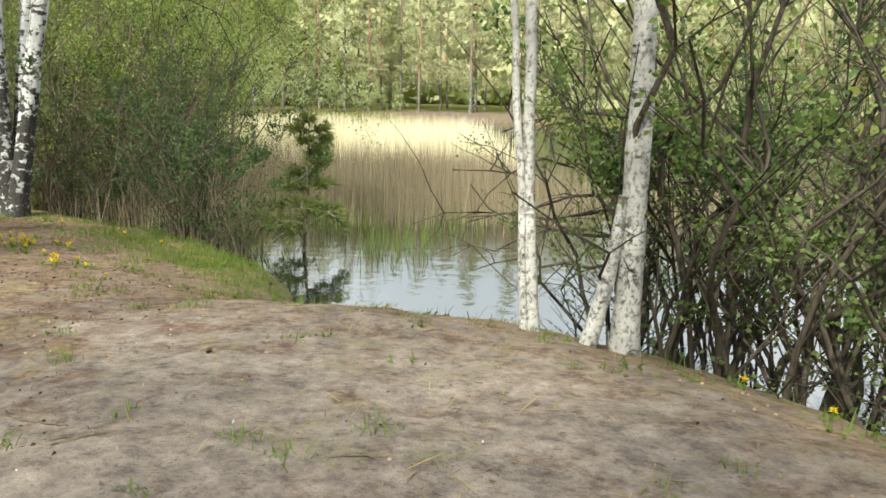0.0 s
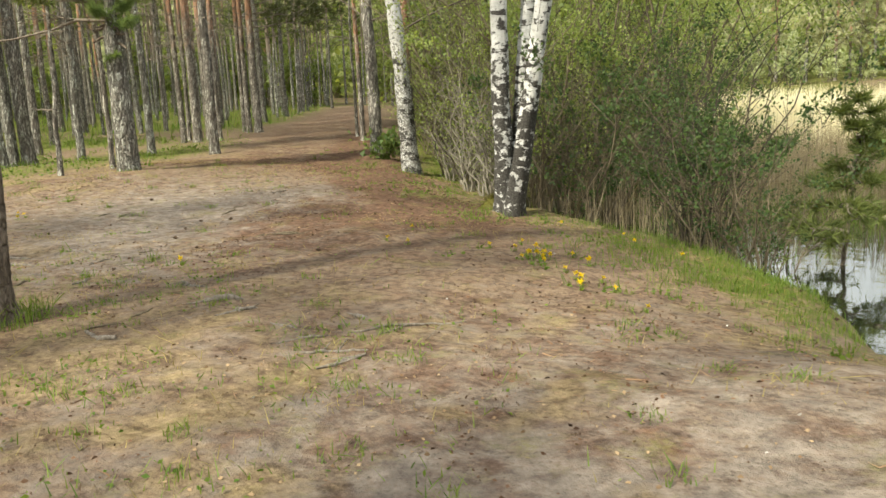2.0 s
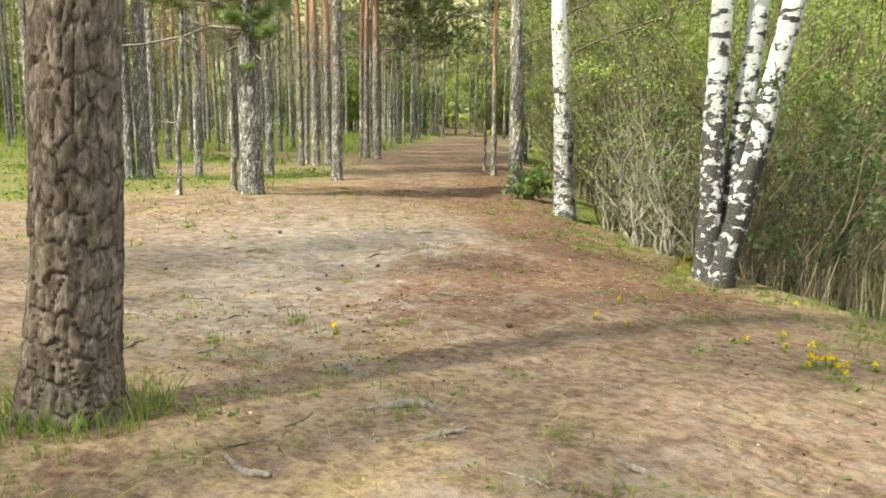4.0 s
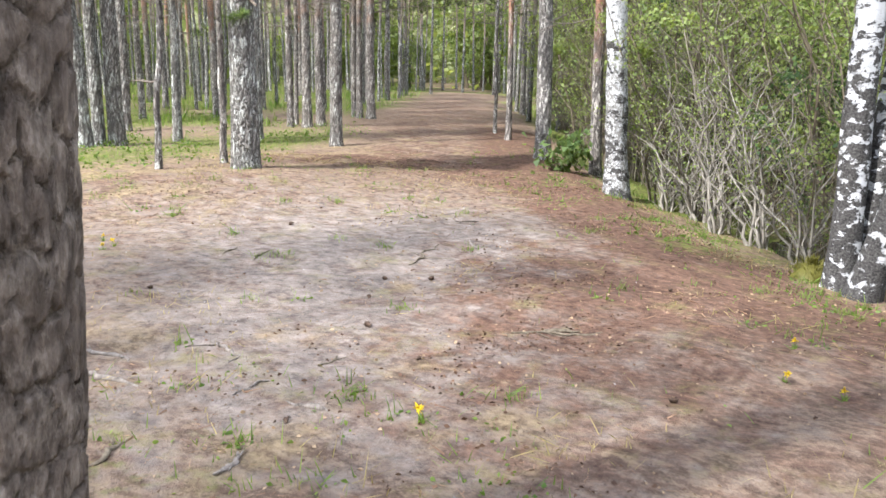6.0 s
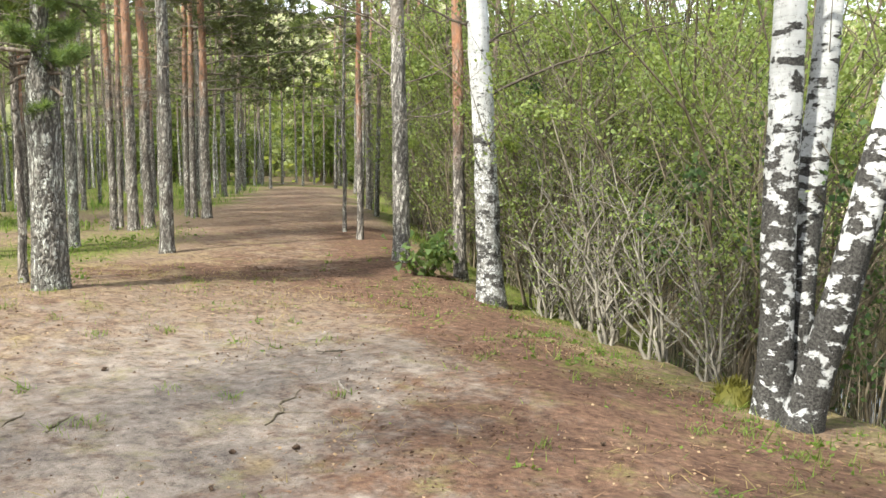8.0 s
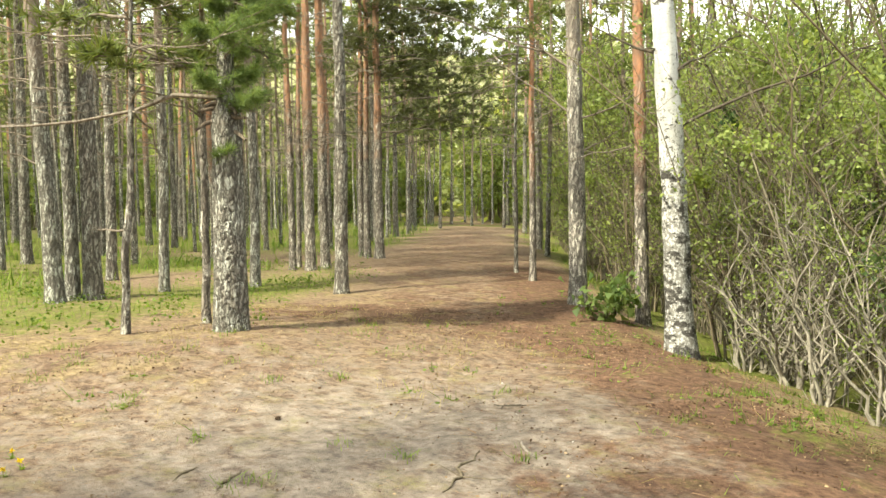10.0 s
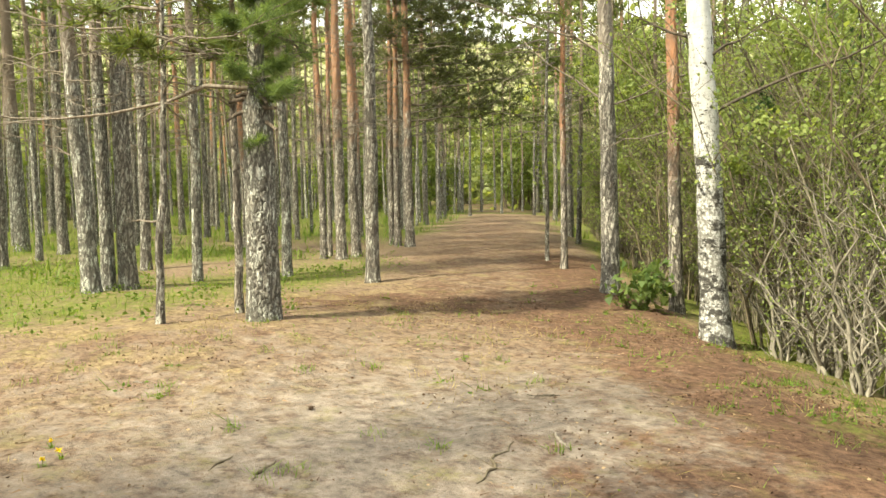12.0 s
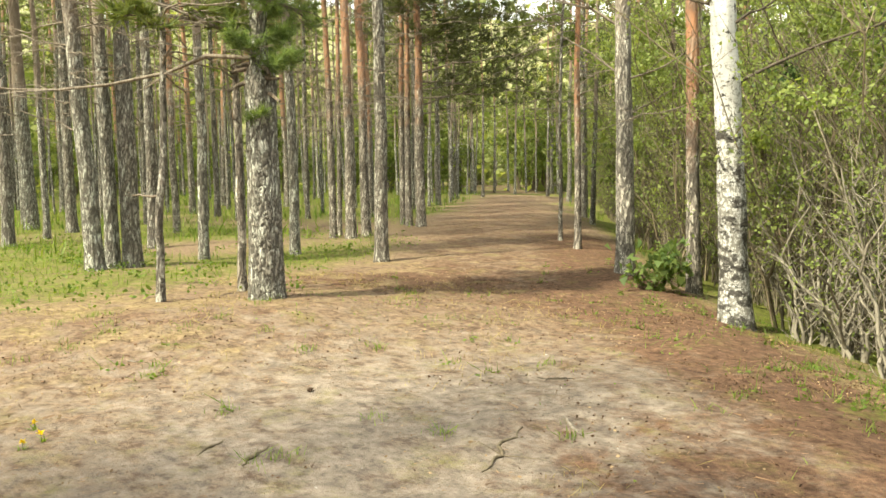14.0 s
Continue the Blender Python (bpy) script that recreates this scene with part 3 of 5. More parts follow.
def pine_parts(root, radius, height, bark, needles, seed, lean=(0, 0), wob=0.25, crown_from=7.0, crown_width=1.9, boughs=26, dead=12,
               dead_from=2.0, detail=1, tufts=14, extra=(), stubs=0, lump=0.05, flare=0.35, neck=None, bulk=1.0, plates=None):
    """Trunk, bare branches and needle crown of a pine under root. extra: branches as (height, azimuth, length, rise, droop, needle tufts)."""
    r = np.random.default_rng(seed)
    line = trunk_line(height, lean, wob, r, (10, 34, 70)[detail])
    if plates:
        fine_z = -0.2 + (height + 0.2) * np.linspace(0, 1, 700) ** 2.2
        line = np.stack([np.interp(fine_z, line[:, 2], line[:, 0]), np.interp(fine_z, line[:, 2], line[:, 1]), fine_z], -1)
    radii = trunk_radii(line[:, 2], radius, height, flare)
    if neck:
        radii = radii * (1 - (1 - neck[1]) * step(neck[0] - 0.15, neck[0] + 0.15, line[:, 2])) * (1 + 0.16 * np.exp(-((line[:, 2] - neck[0]) / 0.16) ** 2))
    s = Shape()
    s.tube(line, radii, 120 if plates else (7, 14, 28)[detail], lump, seed, plates=plates)
    trunk = part("trunk", s, bark, root)
    twigs, green = Shape(), Shape()
    length, width, count = ((0.34, 0.045, 6), (0.17, 0.013, 13), (0.14, 0.009, 24))[detail]
    length, width = length * bulk ** 0.6, width * bulk
    wood_mat = DEAD_WOOD if detail else TWIG_BROWN

    def grow(z, az, ln, rise, droop, m, thick):
        p = bough(on_line(line, z), az, ln, rise, droop, r, 4 if detail == 0 else 7)
        if detail and z < 7.5:
            one = Shape()
            one.tube(p, thick * np.linspace(1, 0.25, len(p)), 5)
            part("branch", one, wood_mat, trunk)
        else:
            twigs.tube(p, thick * np.linspace(1, 0.25, len(p)), 3)
        for _ in range(1 if detail == 0 else 6):
            i = r.integers(1, len(p) - 1)
            q = bough(p[i], az + r.choice((-1, 1)) * r.uniform(0.5, 1.1), ln * r.uniform(0.2, 0.45), rise + r.normal() * 0.2, droop, r, 3 if detail == 0 else 4)
            if detail:
                twigs.tube(q, thick * np.linspace(0.45, 0.15, len(q)), 3)
            if m:
                green.needles(q[1:], np.tile((q[-1] - q[0]) / np.linalg.norm(q[-1] - q[0]) + (0, 0, 0.4), (len(q) - 1, 1)), length, width, count, 0.8, r)
        if m:
            t = r.uniform(0.3, 1.0, m)
            idx = t * (len(p) - 1)
            base = np.stack([np.interp(idx, np.arange(len(p)), p[:, c]) for c in range(3)], -1)
            base = base + r.normal(size=(m, 3)) * np.array([0.16, 0.16, 0.10]) * ln * (1.1 - 0.5 * t)[:, None]
            way = np.tile(np.array([np.cos(az), np.sin(az), 0.5]) * 0.7, (m, 1))
            green.needles(base, way, length, width, count, 0.75, r)

    for i in range(boughs):
        f = (i + r.random()) / boughs
        z = crown_from + (height * 0.98 - crown_from) * f
        grow(z, r.uniform(0, 2 * np.pi), crown_width * (1.05 - 0.75 * f) * r.uniform(0.6, 1.15), r.uniform(0.0, 0.5), r.uniform(0.1, 0.4), int(tufts * (1.15 - 0.5 * f)), 0.014 + 0.012 * (1 - f))
    for i in range(dead):
        z = r.uniform(dead_from, crown_from + 1.0)
        grow(z, r.uniform(0, 2 * np.pi), r.uniform(0.3, 1.6), r.uniform(-0.1, 0.35), r.uniform(0.0, 0.4), 0, 0.011)
    for z, az, ln, rise, droop, m in extra:
        grow(z, radians(az), ln, rise, droop, m, 0.016 + 0.005 * (ln > 2) + 0.006 * (ln > 3.2))
    for i in range(stubs):
        z = r.uniform(0.92, 1.05) * stubs_height
        p = bough(on_line(line, z), r.uniform(0, 2 * np.pi), r.uniform(0.25, 0.5), r.uniform(-0.2, 0.2), 0.2, r, 4)
        one = Shape()
        one.tube(p, 0.03 * np.linspace(1.2, 0.5, 4), 6)
        part("branch_stub", one, PINE_NEAR, trunk)
    if twigs.n:
        part("twig_spray", twigs, wood_mat, root, kind="stuff")
    if green.n:
        part("crown", green, needles, root, "needle tufts", smooth=False, kind="stuff")
    return line


stubs_height = 2.3


def birch_parts(root, radius, height, bark, seed, stems=(((0, 0), (0, 0), 1.0),), wob=0.18, crown_from=3.2, boughs=16, leaves=2600, leaf=0.05,
                extra=(), detail=1, mat=None, twigs=True, flare=0.4, lump=0.09):
    """A birch: stems as (foot offset, lean, share of the radius), fine dark branches and a thin leafy crown."""
    r = np.random.default_rng(seed)
    wood, green = Shape(), Shape()
    lines, trunks = [], []
    for i, (foot, lean, share) in enumerate(stems):
        line = trunk_line(height * (0.85 + 0.15 * share), lean, wob, r, (14, 40, 60)[detail])
        line[:, 0] += foot[0]
        line[:, 1] += foot[1]
        s = Shape()
        s.tube(line, trunk_radii(line[:, 2], radius * share, height, flare), (8, 18, 24)[detail], lump, seed + i)
        trunks.append(part("trunk", s, bark, root))
        lines.append(line)

    def grow(line, z, az, ln, rise, droop, m, thick):
        p = bough(on_line(line, z), az, ln, rise, droop, r, 7)
        if z < 5.5:
            one = Shape()
            one.tube(p, thick * np.linspace(1, 0.2, len(p)), 5)
            part("branch", one, TWIG_DARK, next(o for l, o in zip(lines, trunks) if l is line))
        else:
            wood.tube(p, thick * np.linspace(1, 0.2, len(p)), 4)
        for _ in range(5):
            i = r.integers(1, len(p) - 1)
            q = bough(p[i], az + r.normal() * 0.9, ln * r.uniform(0.25, 0.5), rise * 0.5, droop + r.uniform(0.2, 0.9), r, 5)
            wood.tube(q, thick * np.linspace(0.4, 0.12, 5), 3)
            if m:
                t = r.uniform(0.1, 1, m // 5 + 1) * 4
                at = np.stack([np.interp(t, np.arange(5), q[:, c]) for c in range(3)], -1) + r.normal(size=(len(t), 3)) * (0.10, 0.10, 0.16)
                green.leaves(at, leaf, 0.0, r)

    for i in range(boughs):
        f = (i + r.random()) / boughs
        line = lines[r.integers(len(lines))]
        grow(line, crown_from + (height * 0.93 - crown_from) * f, r.uniform(0, 2 * np.pi), (2.3 - 1.4 * f) * r.uniform(0.6, 1.1), r.uniform(0.25, 0.8), r.uniform(0.2, 0.7),
             leaves // boughs, 0.02 - 0.01 * f)
    for z, az, ln, rise, droop, m, which in extra:
        grow(lines[which], z, radians(az), ln, rise, droop, m, 0.02)
    part("twig_spray", wood, TWIG_DARK, root, kind="stuff")
    if green.n:
        part("crown", green, mat or LEAVES_SPRING, root, "small fresh green leaves", smooth=False, kind="stuff")


def bush_parts(root, height, spread, stems, leaves, seed, bark, mat, leaf=0.045, thick=0.016, forks=5, bare=0.25, far=False):
    """A multi-stemmed bush: arching stems with side twigs, and small leaves along them."""
    r = np.random.default_rng(seed)
    twigs, green = Shape(), Shape()
    every = []
    for i in range(stems):
        az, out = r.uniform(0, 2 * np.pi), r.uniform(0.1, 1.0) * spread
        n, h = (5 if far else 9), height * r.uniform(0.5, 1.05)
        t = np.linspace(0, 1, n)
        foot = r.normal(size=2) * 0.22 * spread * 0.6
        wig = np.cumsum(r.normal(size=(n, 2)), 0) * 0.055 * height
        p = np.stack([foot[0] + np.cos(az) * out * t ** 1.4 + wig[:, 0] * t, foot[1] + np.sin(az) * out * t ** 1.4 + wig[:, 1] * t,
                      -0.15 + h * t * (1 - 0.12 * t * out / spread)], -1)
        radii = thick * r.uniform(0.5, 1.5) * np.linspace(1, 0.22, n)
        if far:
            twigs.tube(p, radii, 3)
        else:
            one = Shape()
            one.tube(p, radii, 5)
            part("stem", one, bark, root)
        for _ in range(forks):
            q = bough(p[r.integers(1, n - 1)], az + r.normal() * 1.2, h * r.uniform(0.12, 0.34), r.uniform(0.2, 1.2) if far else r.uniform(0.6, 1.9), r.uniform(0, 0.4), r, 4)
            if not far:
                twigs.tube(q, thick * np.linspace(0.42, 0.12, 4), 3)
            every.append(q)
            q2 = bough(q[r.integers(1, 3)], az + r.normal() * 1.6, h * r.uniform(0.06, 0.18), r.uniform(0.0, 1.2), 0.2, r, 4)
            if not far:
                twigs.tube(q2[[0, 2, 3]], thick * np.linspace(0.25, 0.1, 3), 3)
            every.append(q2)
        every.append(p[-4:])
    part("twig_spray", twigs, bark, root, kind="stuff")
    if leaves:
        e = np.stack(every)
        share = r.exponential(size=len(e)) ** 1.9
        pick, t = r.choice(len(e), size=leaves, p=share / share.sum()), r.uniform(0.1, 3, leaves)
        i = np.minimum(t.astype(int), 2)
        at = e[pick, i] * (1 - (t - i))[:, None] + e[pick, i + 1] * (t - i)[:, None] + r.normal(size=(leaves, 3)) * (0.025 * height if far else 0.06)
        at = at[r.random(len(at)) < np.clip(at[:, 2] / (height * bare + 1e-6), 0.05, 1)]
        green.leaves(at, leaf, 0.0, r, far or leaf > 0.06)
        part("foliage", green, mat, root, "small fresh green leaves", smooth=False, kind="stuff")


# the pines that the walk passes or comes near
near_pine = thing("pine_tree", -6.70, 4.92, "stout old pine with deeply furrowed brown bark", "tree")
pine_parts(near_pine, 0.212, 15, PINE_NEAR, NEEDLES, 11, (0.075, 0.045), 0.12, 7.5, 2.6, 26, 6, 4.5, 2, 16, lump=0.04, flare=0.42, plates=(20, 0.15, 0.026))

boll_pine = thing("pine_tree", -13.27, 11.23, "thick pine with lichened bark and low green boughs", "tree")
pine_parts(boll_pine, 0.185, 11, PINE_LICHEN, NEEDLES_FRESH, 12, (0.0, 0.0), 0.06, 2.9, 0.8, 30, 4, 2.6, 2, 44, bulk=0.75, stubs=7, lump=0.03, flare=0.12, neck=(2.3, 0.6), plates=(17, 0.10, 0.012), extra=[
    (2.45, 214, 3.3, 0.10, 0.02, 0), (2.75, 222, 2.6, 0.32, 0.10, 0), (1.8, 300, 0.25, 0.2, 0.0, 4)] + [
    (2.3 + 0.1 * i, 137.5 * i, 0.5 + 0.22 * math.sin(i * 1.7), 0.5, 0.15, 64) for i in range(28)])

for (x, y, rad, hgt, bark, lean, seed, words, extra) in (
    (-14.08, 10.48, 0.045, 6.0, PINE_GREY, (0.006, 0.01), 13, "slender young pine with bare lower branches", ((1.1, 200, 0.5, 0.1, 0, 0),)),
    (-13.95, 11.43, 0.05, 7.0, PINE_RED, (-0.005, 0.0), 14, "slender reddish young pine close to a thicker one", ()),
    (-15.79, 15.49, 0.112, 14, PINE_GREY, (-0.008, 0.0), 15, "straight dark grey pine beside the path", ()),
    (-19.46, 18.28, 0.112, 15, PINE_RED, (-0.012, 0.004), 16, "tall pine with orange upper bark", ()),
    (-19.75, 19.05, 0.11, 15, PINE_RED, (-0.006, 0.0), 17, "straight orange-topped pine at the edge of the path", ()),
    (-20.2, 18.45, 0.085, 14, PINE_RED, (0.004, 0.0), 20, "slim pine with orange bark", ()),
    (-18.95, 18.65, 0.07, 14, PINE_RED, (-0.006, 0.002), 21, "slim pine with orange bark", ()),
    (-20.6, 19.0, 0.06, 14, PINE_RED, (-0.010, 0.0), 18, "slim pine with orange bark", ()),
    (-20.9, 19.7, 0.055, 14, PINE_RED, (-0.004, 0.004), 19, "slim pine with orange bark", ()),
    (-18.3, 11.95, 0.135, 13, PINE_LICHEN, (-0.045, -0.02), 22, "leaning pale grey pine trunk", tuple((3.9 + 0.08 * i, 40 + 22 * math.sin(i * 2.1), 1.2 + 0.3 * math.sin(i), 0.05, 0.1, 0) for i in range(6)) + ((3.3, 215, 1.6, 0.05, 0.0, 0), (2.5, 222, 1.4, 0.1, 0.0, 0), (2.05, 215, 1.3, 0.2, 0.0, 0), (3.6, 205, 1.8, 0.1, 0.0, 0))),
    (-18.5, 12.35, 0.11, 14, PINE_LICHEN, (-0.01, 0.0), 23, "pale grey pine growing in a clump", ()),
    (-18.2, 12.50, 0.145, 15, PINE_GREY, (-0.012, 0.004), 24, "dark pine growing in a clump", ((3.2, 210, 1.7, 0.2, 0.05, 0),)),
    (-21.5, 14.8, 0.11, 14, PINE_GREY, (0.0, 0.0), 25, "straight grey pine in the open wood", ()),
    (-24.4, 13.2, 0.13, 14, PINE_GREY, (-0.01, 0.0), 26, "straight grey pine in the open wood", ()),
    (-29.5, 15.9, 0.19, 15, PINE_LICHEN, (-0.02, 0.0), 27, "leaning thick grey pine in the wood", ()),
    (-27.4, 16.0, 0.14, 15, PINE_GREY, (0.0, 0.0), 28, "straight grey pine in the open wood", ()),
    (-24.8, 17.4, 0.09, 14, PINE_RED, (0.0, 0.0), 29, "slim pine with reddish bark", ()),
    (-18.6, 14.03, 0.09, 14, PINE_LICHEN, (-0.004, 0.0), 30, "slim pale grey pine", ()),
    (-17.99, 15.52, 0.095, 14, PINE_LICHEN, (-0.012, 0.0), 31, "slim pale grey pine", ((2.9, 50, 0.8, 0.8, 0.0, 0),)),
    (-26.5, 23.1, 0.08, 14, PINE_GREY, (0.0, 0.0), 32, "slim grey pine far back in the wood", ()),
    (-25.3, 11.54, 0.17, 14, PINE_GREY, (-0.03, 0.0), 33, "thick leaning grey pine in the wood", ()),
    (-28.2, 13.9, 0.09, 14, PINE_GREY, (0.0, 0.0), 34, "slim grey pine in the wood", ()),
    (-15.5, 20.4, 0.045, 9, PINE_GREY, (-0.003, 0.0), 35, "slender young pine beside the path", ()),
    (-14.3, 19.1, 0.065, 11, PINE_MIXED, (0.0, 0.0), 36, "slim orange pine beside the path", ()),
    (-10.75, 16.1, 0.095, 13, PINE_MIXED, (-0.012, 0.0), 37, "pine with grey foot and bright orange upper bark", ()),
):
    t = thing("pine_tree", x, y, words, "tree", "pines of the wood")
    pine_parts(t, rad, hgt, bark, NEEDLES, seed, lean, 0.12, hgt * 0.42, 1.7 if rad > 0.07 else 1.0, 15 if rad > 0.07 else 10, 20, 2.3, 1, 10, extra=extra, bulk=1.6)

# pines by the path whose dark boughs reach out over it
for (x, y, rad, seed, words, extra) in (
    (-20.8, 22.07, 0.125, 40, "pine with dark boughs reaching out over the path", (
        (2.9, 44, 3.1, 0.32, 0.05, 0), (3.1, 55, 2.8, 0.34, 0.0, 14), (3.3, 36, 3.3, 0.12, 0.08, 40)) + tuple(
        (3.5 + 0.22 * i, 42 + 26 * math.sin(i * 2.3), 2.9 + 0.6 * math.sin(i * 1.3), 0.16, 0.08, 38) for i in range(17))),
    (-21.35, 22.2, 0.09, 41, "reddish pine in a close pair beside the path", ()),
    (-21.75, 22.4, 0.085, 42, "reddish pine in a close pair beside the path", ()),
):
    t = thing("pine_tree", x, y, words, "tree", "pines beside the path")
    pine_parts(t, rad, 14.5, PINE_RED, NEEDLES_DARK, seed, (0, 0), 0.12, 4.4, 2.0, 26, 10, 2.4, 1, 16, extra=extra, bulk=1.7)

# grey pine at the bank with a few bare branches
t = thing("pine_tree", -11.95, 16.5, "grey scaly pine trunk with bare side branches at the bank", "tree")
pine_parts(t, 0.135, 13, PINE_PALE, NEEDLES, 45, (-0.008, 0.0), 0.10, 6.5, 1.7, 18, 3, 4.6, 1, 12, extra=(
    (2.75, 215, 1.3, 0.75, 0.1, 0), (2.7, 20, 1.7, 0.35, 0.0, 0), (2.2, 40, 0.6, 0.6, 0.0, 0), (3.4, 215, 2.4, 0.45, 0.1, 0)))

# birches
t = thing("birch_tree", -6.14, 11.32, "clump of three birch trunks with black cracked feet", "tree")
birch_parts(t, 0.122, 13, BIRCH_DARK, 50, (((0, 0), (0.004, 0.0), 1.0), ((0.09, 0.10), (0.045, 0.10), 0.9), ((0.20, -0.16), (0.21, -0.05), 0.95)), 0.06, 3.4, 24, 7000, 0.045,
            ((3.0, 20, 2.6, 0.12, 0.0, 60, 0), (3.3, 60, 3.4, 0.25, 0.75, 900, 2), (3.6, 40, 3.6, 0.22, 0.7, 900, 2), (4.0, 14, 2.6, 0.1, 0.7, 1500, 2), (4.3, 24, 2.9, 0.1, 0.66, 1500, 2), (4.6, 8, 2.8, 0.1, 0.7, 1500, 2), (4.8, 30, 2.8, 0.1, 0.7, 1500, 2)), 2)
t = thing("birch_tree", 0.39, 5.90, "young birch with two slim white stems at the water's edge", "tree")
birch_parts(t, 0.037, 8, BIRCH_WHITE, 51, (((-0.035, 0), (-0.056, 0.0), 0.7), ((0.02, 0.02), (-0.058, 0.01), 1.1)), 0.10, 3.0, 14, 1800, 0.04, (), 1, flare=0.25)
t = thing("birch_tree", 0.98, 5.85, "white birch with a pale peeling trunk at the bank", "tree")
birch_parts(t, 0.082, 10, BIRCH_WHITE, 52, (((0, 0), (-0.010, 0.0), 1.0),), 0.07, 3.0, 14, 2200, 0.04, (), 2, flare=0.3)
t = thing("birch_stump", 0.74, 5.80, "broken leaning birch stem with white bark", "tree stump")
s = Shape()
zz = np.linspace(-0.15, 0.92, 16)
s.tube(np.stack([0.17 * zz + 0.03 * np.sin(zz * 3), 0.02 * zz, zz], -1), 0.05 * np.linspace(1.25, 0.66, 16), 12, 0.08, 3)
part("trunk", s, BIRCH_WHITE, t)
t = thing("birch_tree", -9.42, 14.05, "pale grey-white birch with a lichened trunk at the bank", "tree")
birch_parts(t, 0.146, 13, BIRCH_GREY, 53, (((0, 0), (-0.055, -0.022), 1.0),), 0.09, 3.6, 18, 3400, 0.045, (
    (2.35, 25, 2.6, 0.50, 0.08, 30, 0), (2.9, 30, 0.7, 0.6, 0.0, 0, 0), (3.1, 200, 0.9, 0.5, 0.0, 0, 0)), 2)

# ---- bushes of the wet bank ----
BUSH = (
    ("tangled willow bush with pale bare stems and fresh leaves", 3.6, 0.85, 18, 3000, TWIG_PALE, LEAVES_SPRING, 0.040, False),
    ("tall willow bush with brown stems and fresh leaves", 4.2, 0.95, 14, 2900, TWIG_PALE, LEAVES_SPRING, 0.040, False),
    ("dense brown-stemmed bush with green leaves", 3.2, 1.7, 16, 2900, TWIG_BROWN, LEAVES_SHADED, 0.056, False),
    ("dark-stemmed alder bush with green leaves", 4.6, 1.3, 13, 2700, TWIG_DARK, LEAVES_SHADED, 0.058, False),
    ("tall leafy bush with yellow-green leaves", 5.2, 1.6, 16, 4000, TWIG_BROWN, LEAVES_SPRING, 0.048, False),
    ("leafy undergrowth tree with bright green leaves", 7.0, 2.4, 10, 2300, TWIG_BROWN, LEAVES_FAR, 0.24, True),
    ("bare crooked willow with pale peeling stems", 2.1, 0.6, 9, 620, TWIG_BLEACHED, LEAVES_SPRING, 0.036, False),
    ("broad willow with pale green leaves", 4.5, 2.2, 10, 2000, TWIG_PALE, LEAVES_HAZED, 0.17, True),
    ("dark thicket of crooked alder stems with fresh leaves", 4.4, 2.2, 15, 3800, TWIG_DARK, LEAVES_GREEN, 0.05, False),
    ("tall alder with fresh yellow-green leaves", 8.5, 2.0, 10, 5600, TWIG_BROWN, LEAVES_SPRING, 0.075, True),
)
made_bushes = {}


def bush_at(kind, x, y, turn, size=1.0, group="bushes of the bank"):
    words, hgt, spr, stems, leaves, bark, mat, leaf, far = BUSH[kind]
    z = max(float(land(x, y)), LAKE_Z - 0.1)
    m = pose(x, y, z, 0, 0, turn) @ Matrix.Scale(size, 4)
    if kind not in made_bushes:
        t = thing("bush", x, y, words, "bush", group, z)
        bush_parts(t, hgt, spr, stems, leaves, 60 + kind, bark, mat, leaf, 0.04 if far else 0.025 if kind == 8 else 0.017 if kind == 6 else 0.014, forks=5 if far else 6 if kind in (2, 3, 6, 8) else 8, bare=0.12 if far else 0.36, far=far)
        t.matrix_basis = m
        made_bushes[kind] = t
        return t
    return copy_thing(made_bushes[kind], m @ Matrix.Diagonal([1 / c for c in made_bushes[kind].scale] + [1]))


r = np.random.default_rng(3)
seg = SHORE[10:24]
lens = np.r_[0, np.cumsum(np.hypot(*np.diff(seg, axis=0).T))]
for row, (off, gap) in enumerate(((0.7, 1.0), (1.9, 1.4), (3.6, 2.0))):
    d = 2.2 if row == 0 else 1.0 - row * 0.2
    while d < lens[-1]:
        i = min(int(np.searchsorted(lens, d, "right")) - 1, len(seg) - 2)
        f = (d - lens[i]) / (lens[i + 1] - lens[i])
        p, way = seg[i] + f * (seg[i + 1] - seg[i]), (seg[i + 1] - seg[i]) / (lens[i + 1] - lens[i])
        q = p + off * np.array([way[1], -way[0]]) + r.normal(size=2) * 0.25
        near = d < 9 and row < 2
        late = d > 5.6
        kind = int(r.choice((0, 1, 4) if late and row == 0 else (2, 2, 3) if near else (1, 3, 4, 4)))
        if not (q[0] > -4.0 and row > 0) and not (q[0] > -3.6 and row == 0):
            bush_at(kind, q[0], q[1], r.uniform(0, 360), r.uniform(0.75, 1.1) * (0.8 if q[0] > -5 else 1.0))
        d += gap * r.uniform(0.75, 1.3)
for x, y, sz in ((-7.85, 13.45, 1.0), (-8.9, 14.55, 1.0), (-8.3, 13.95, 1.1), (-6.75, 12.5, 0.8), (-7.3, 12.95, 0.95), (-8.6, 14.6, 1.2)):
    bush_at(6, x, y, r.uniform(0, 360), sz)
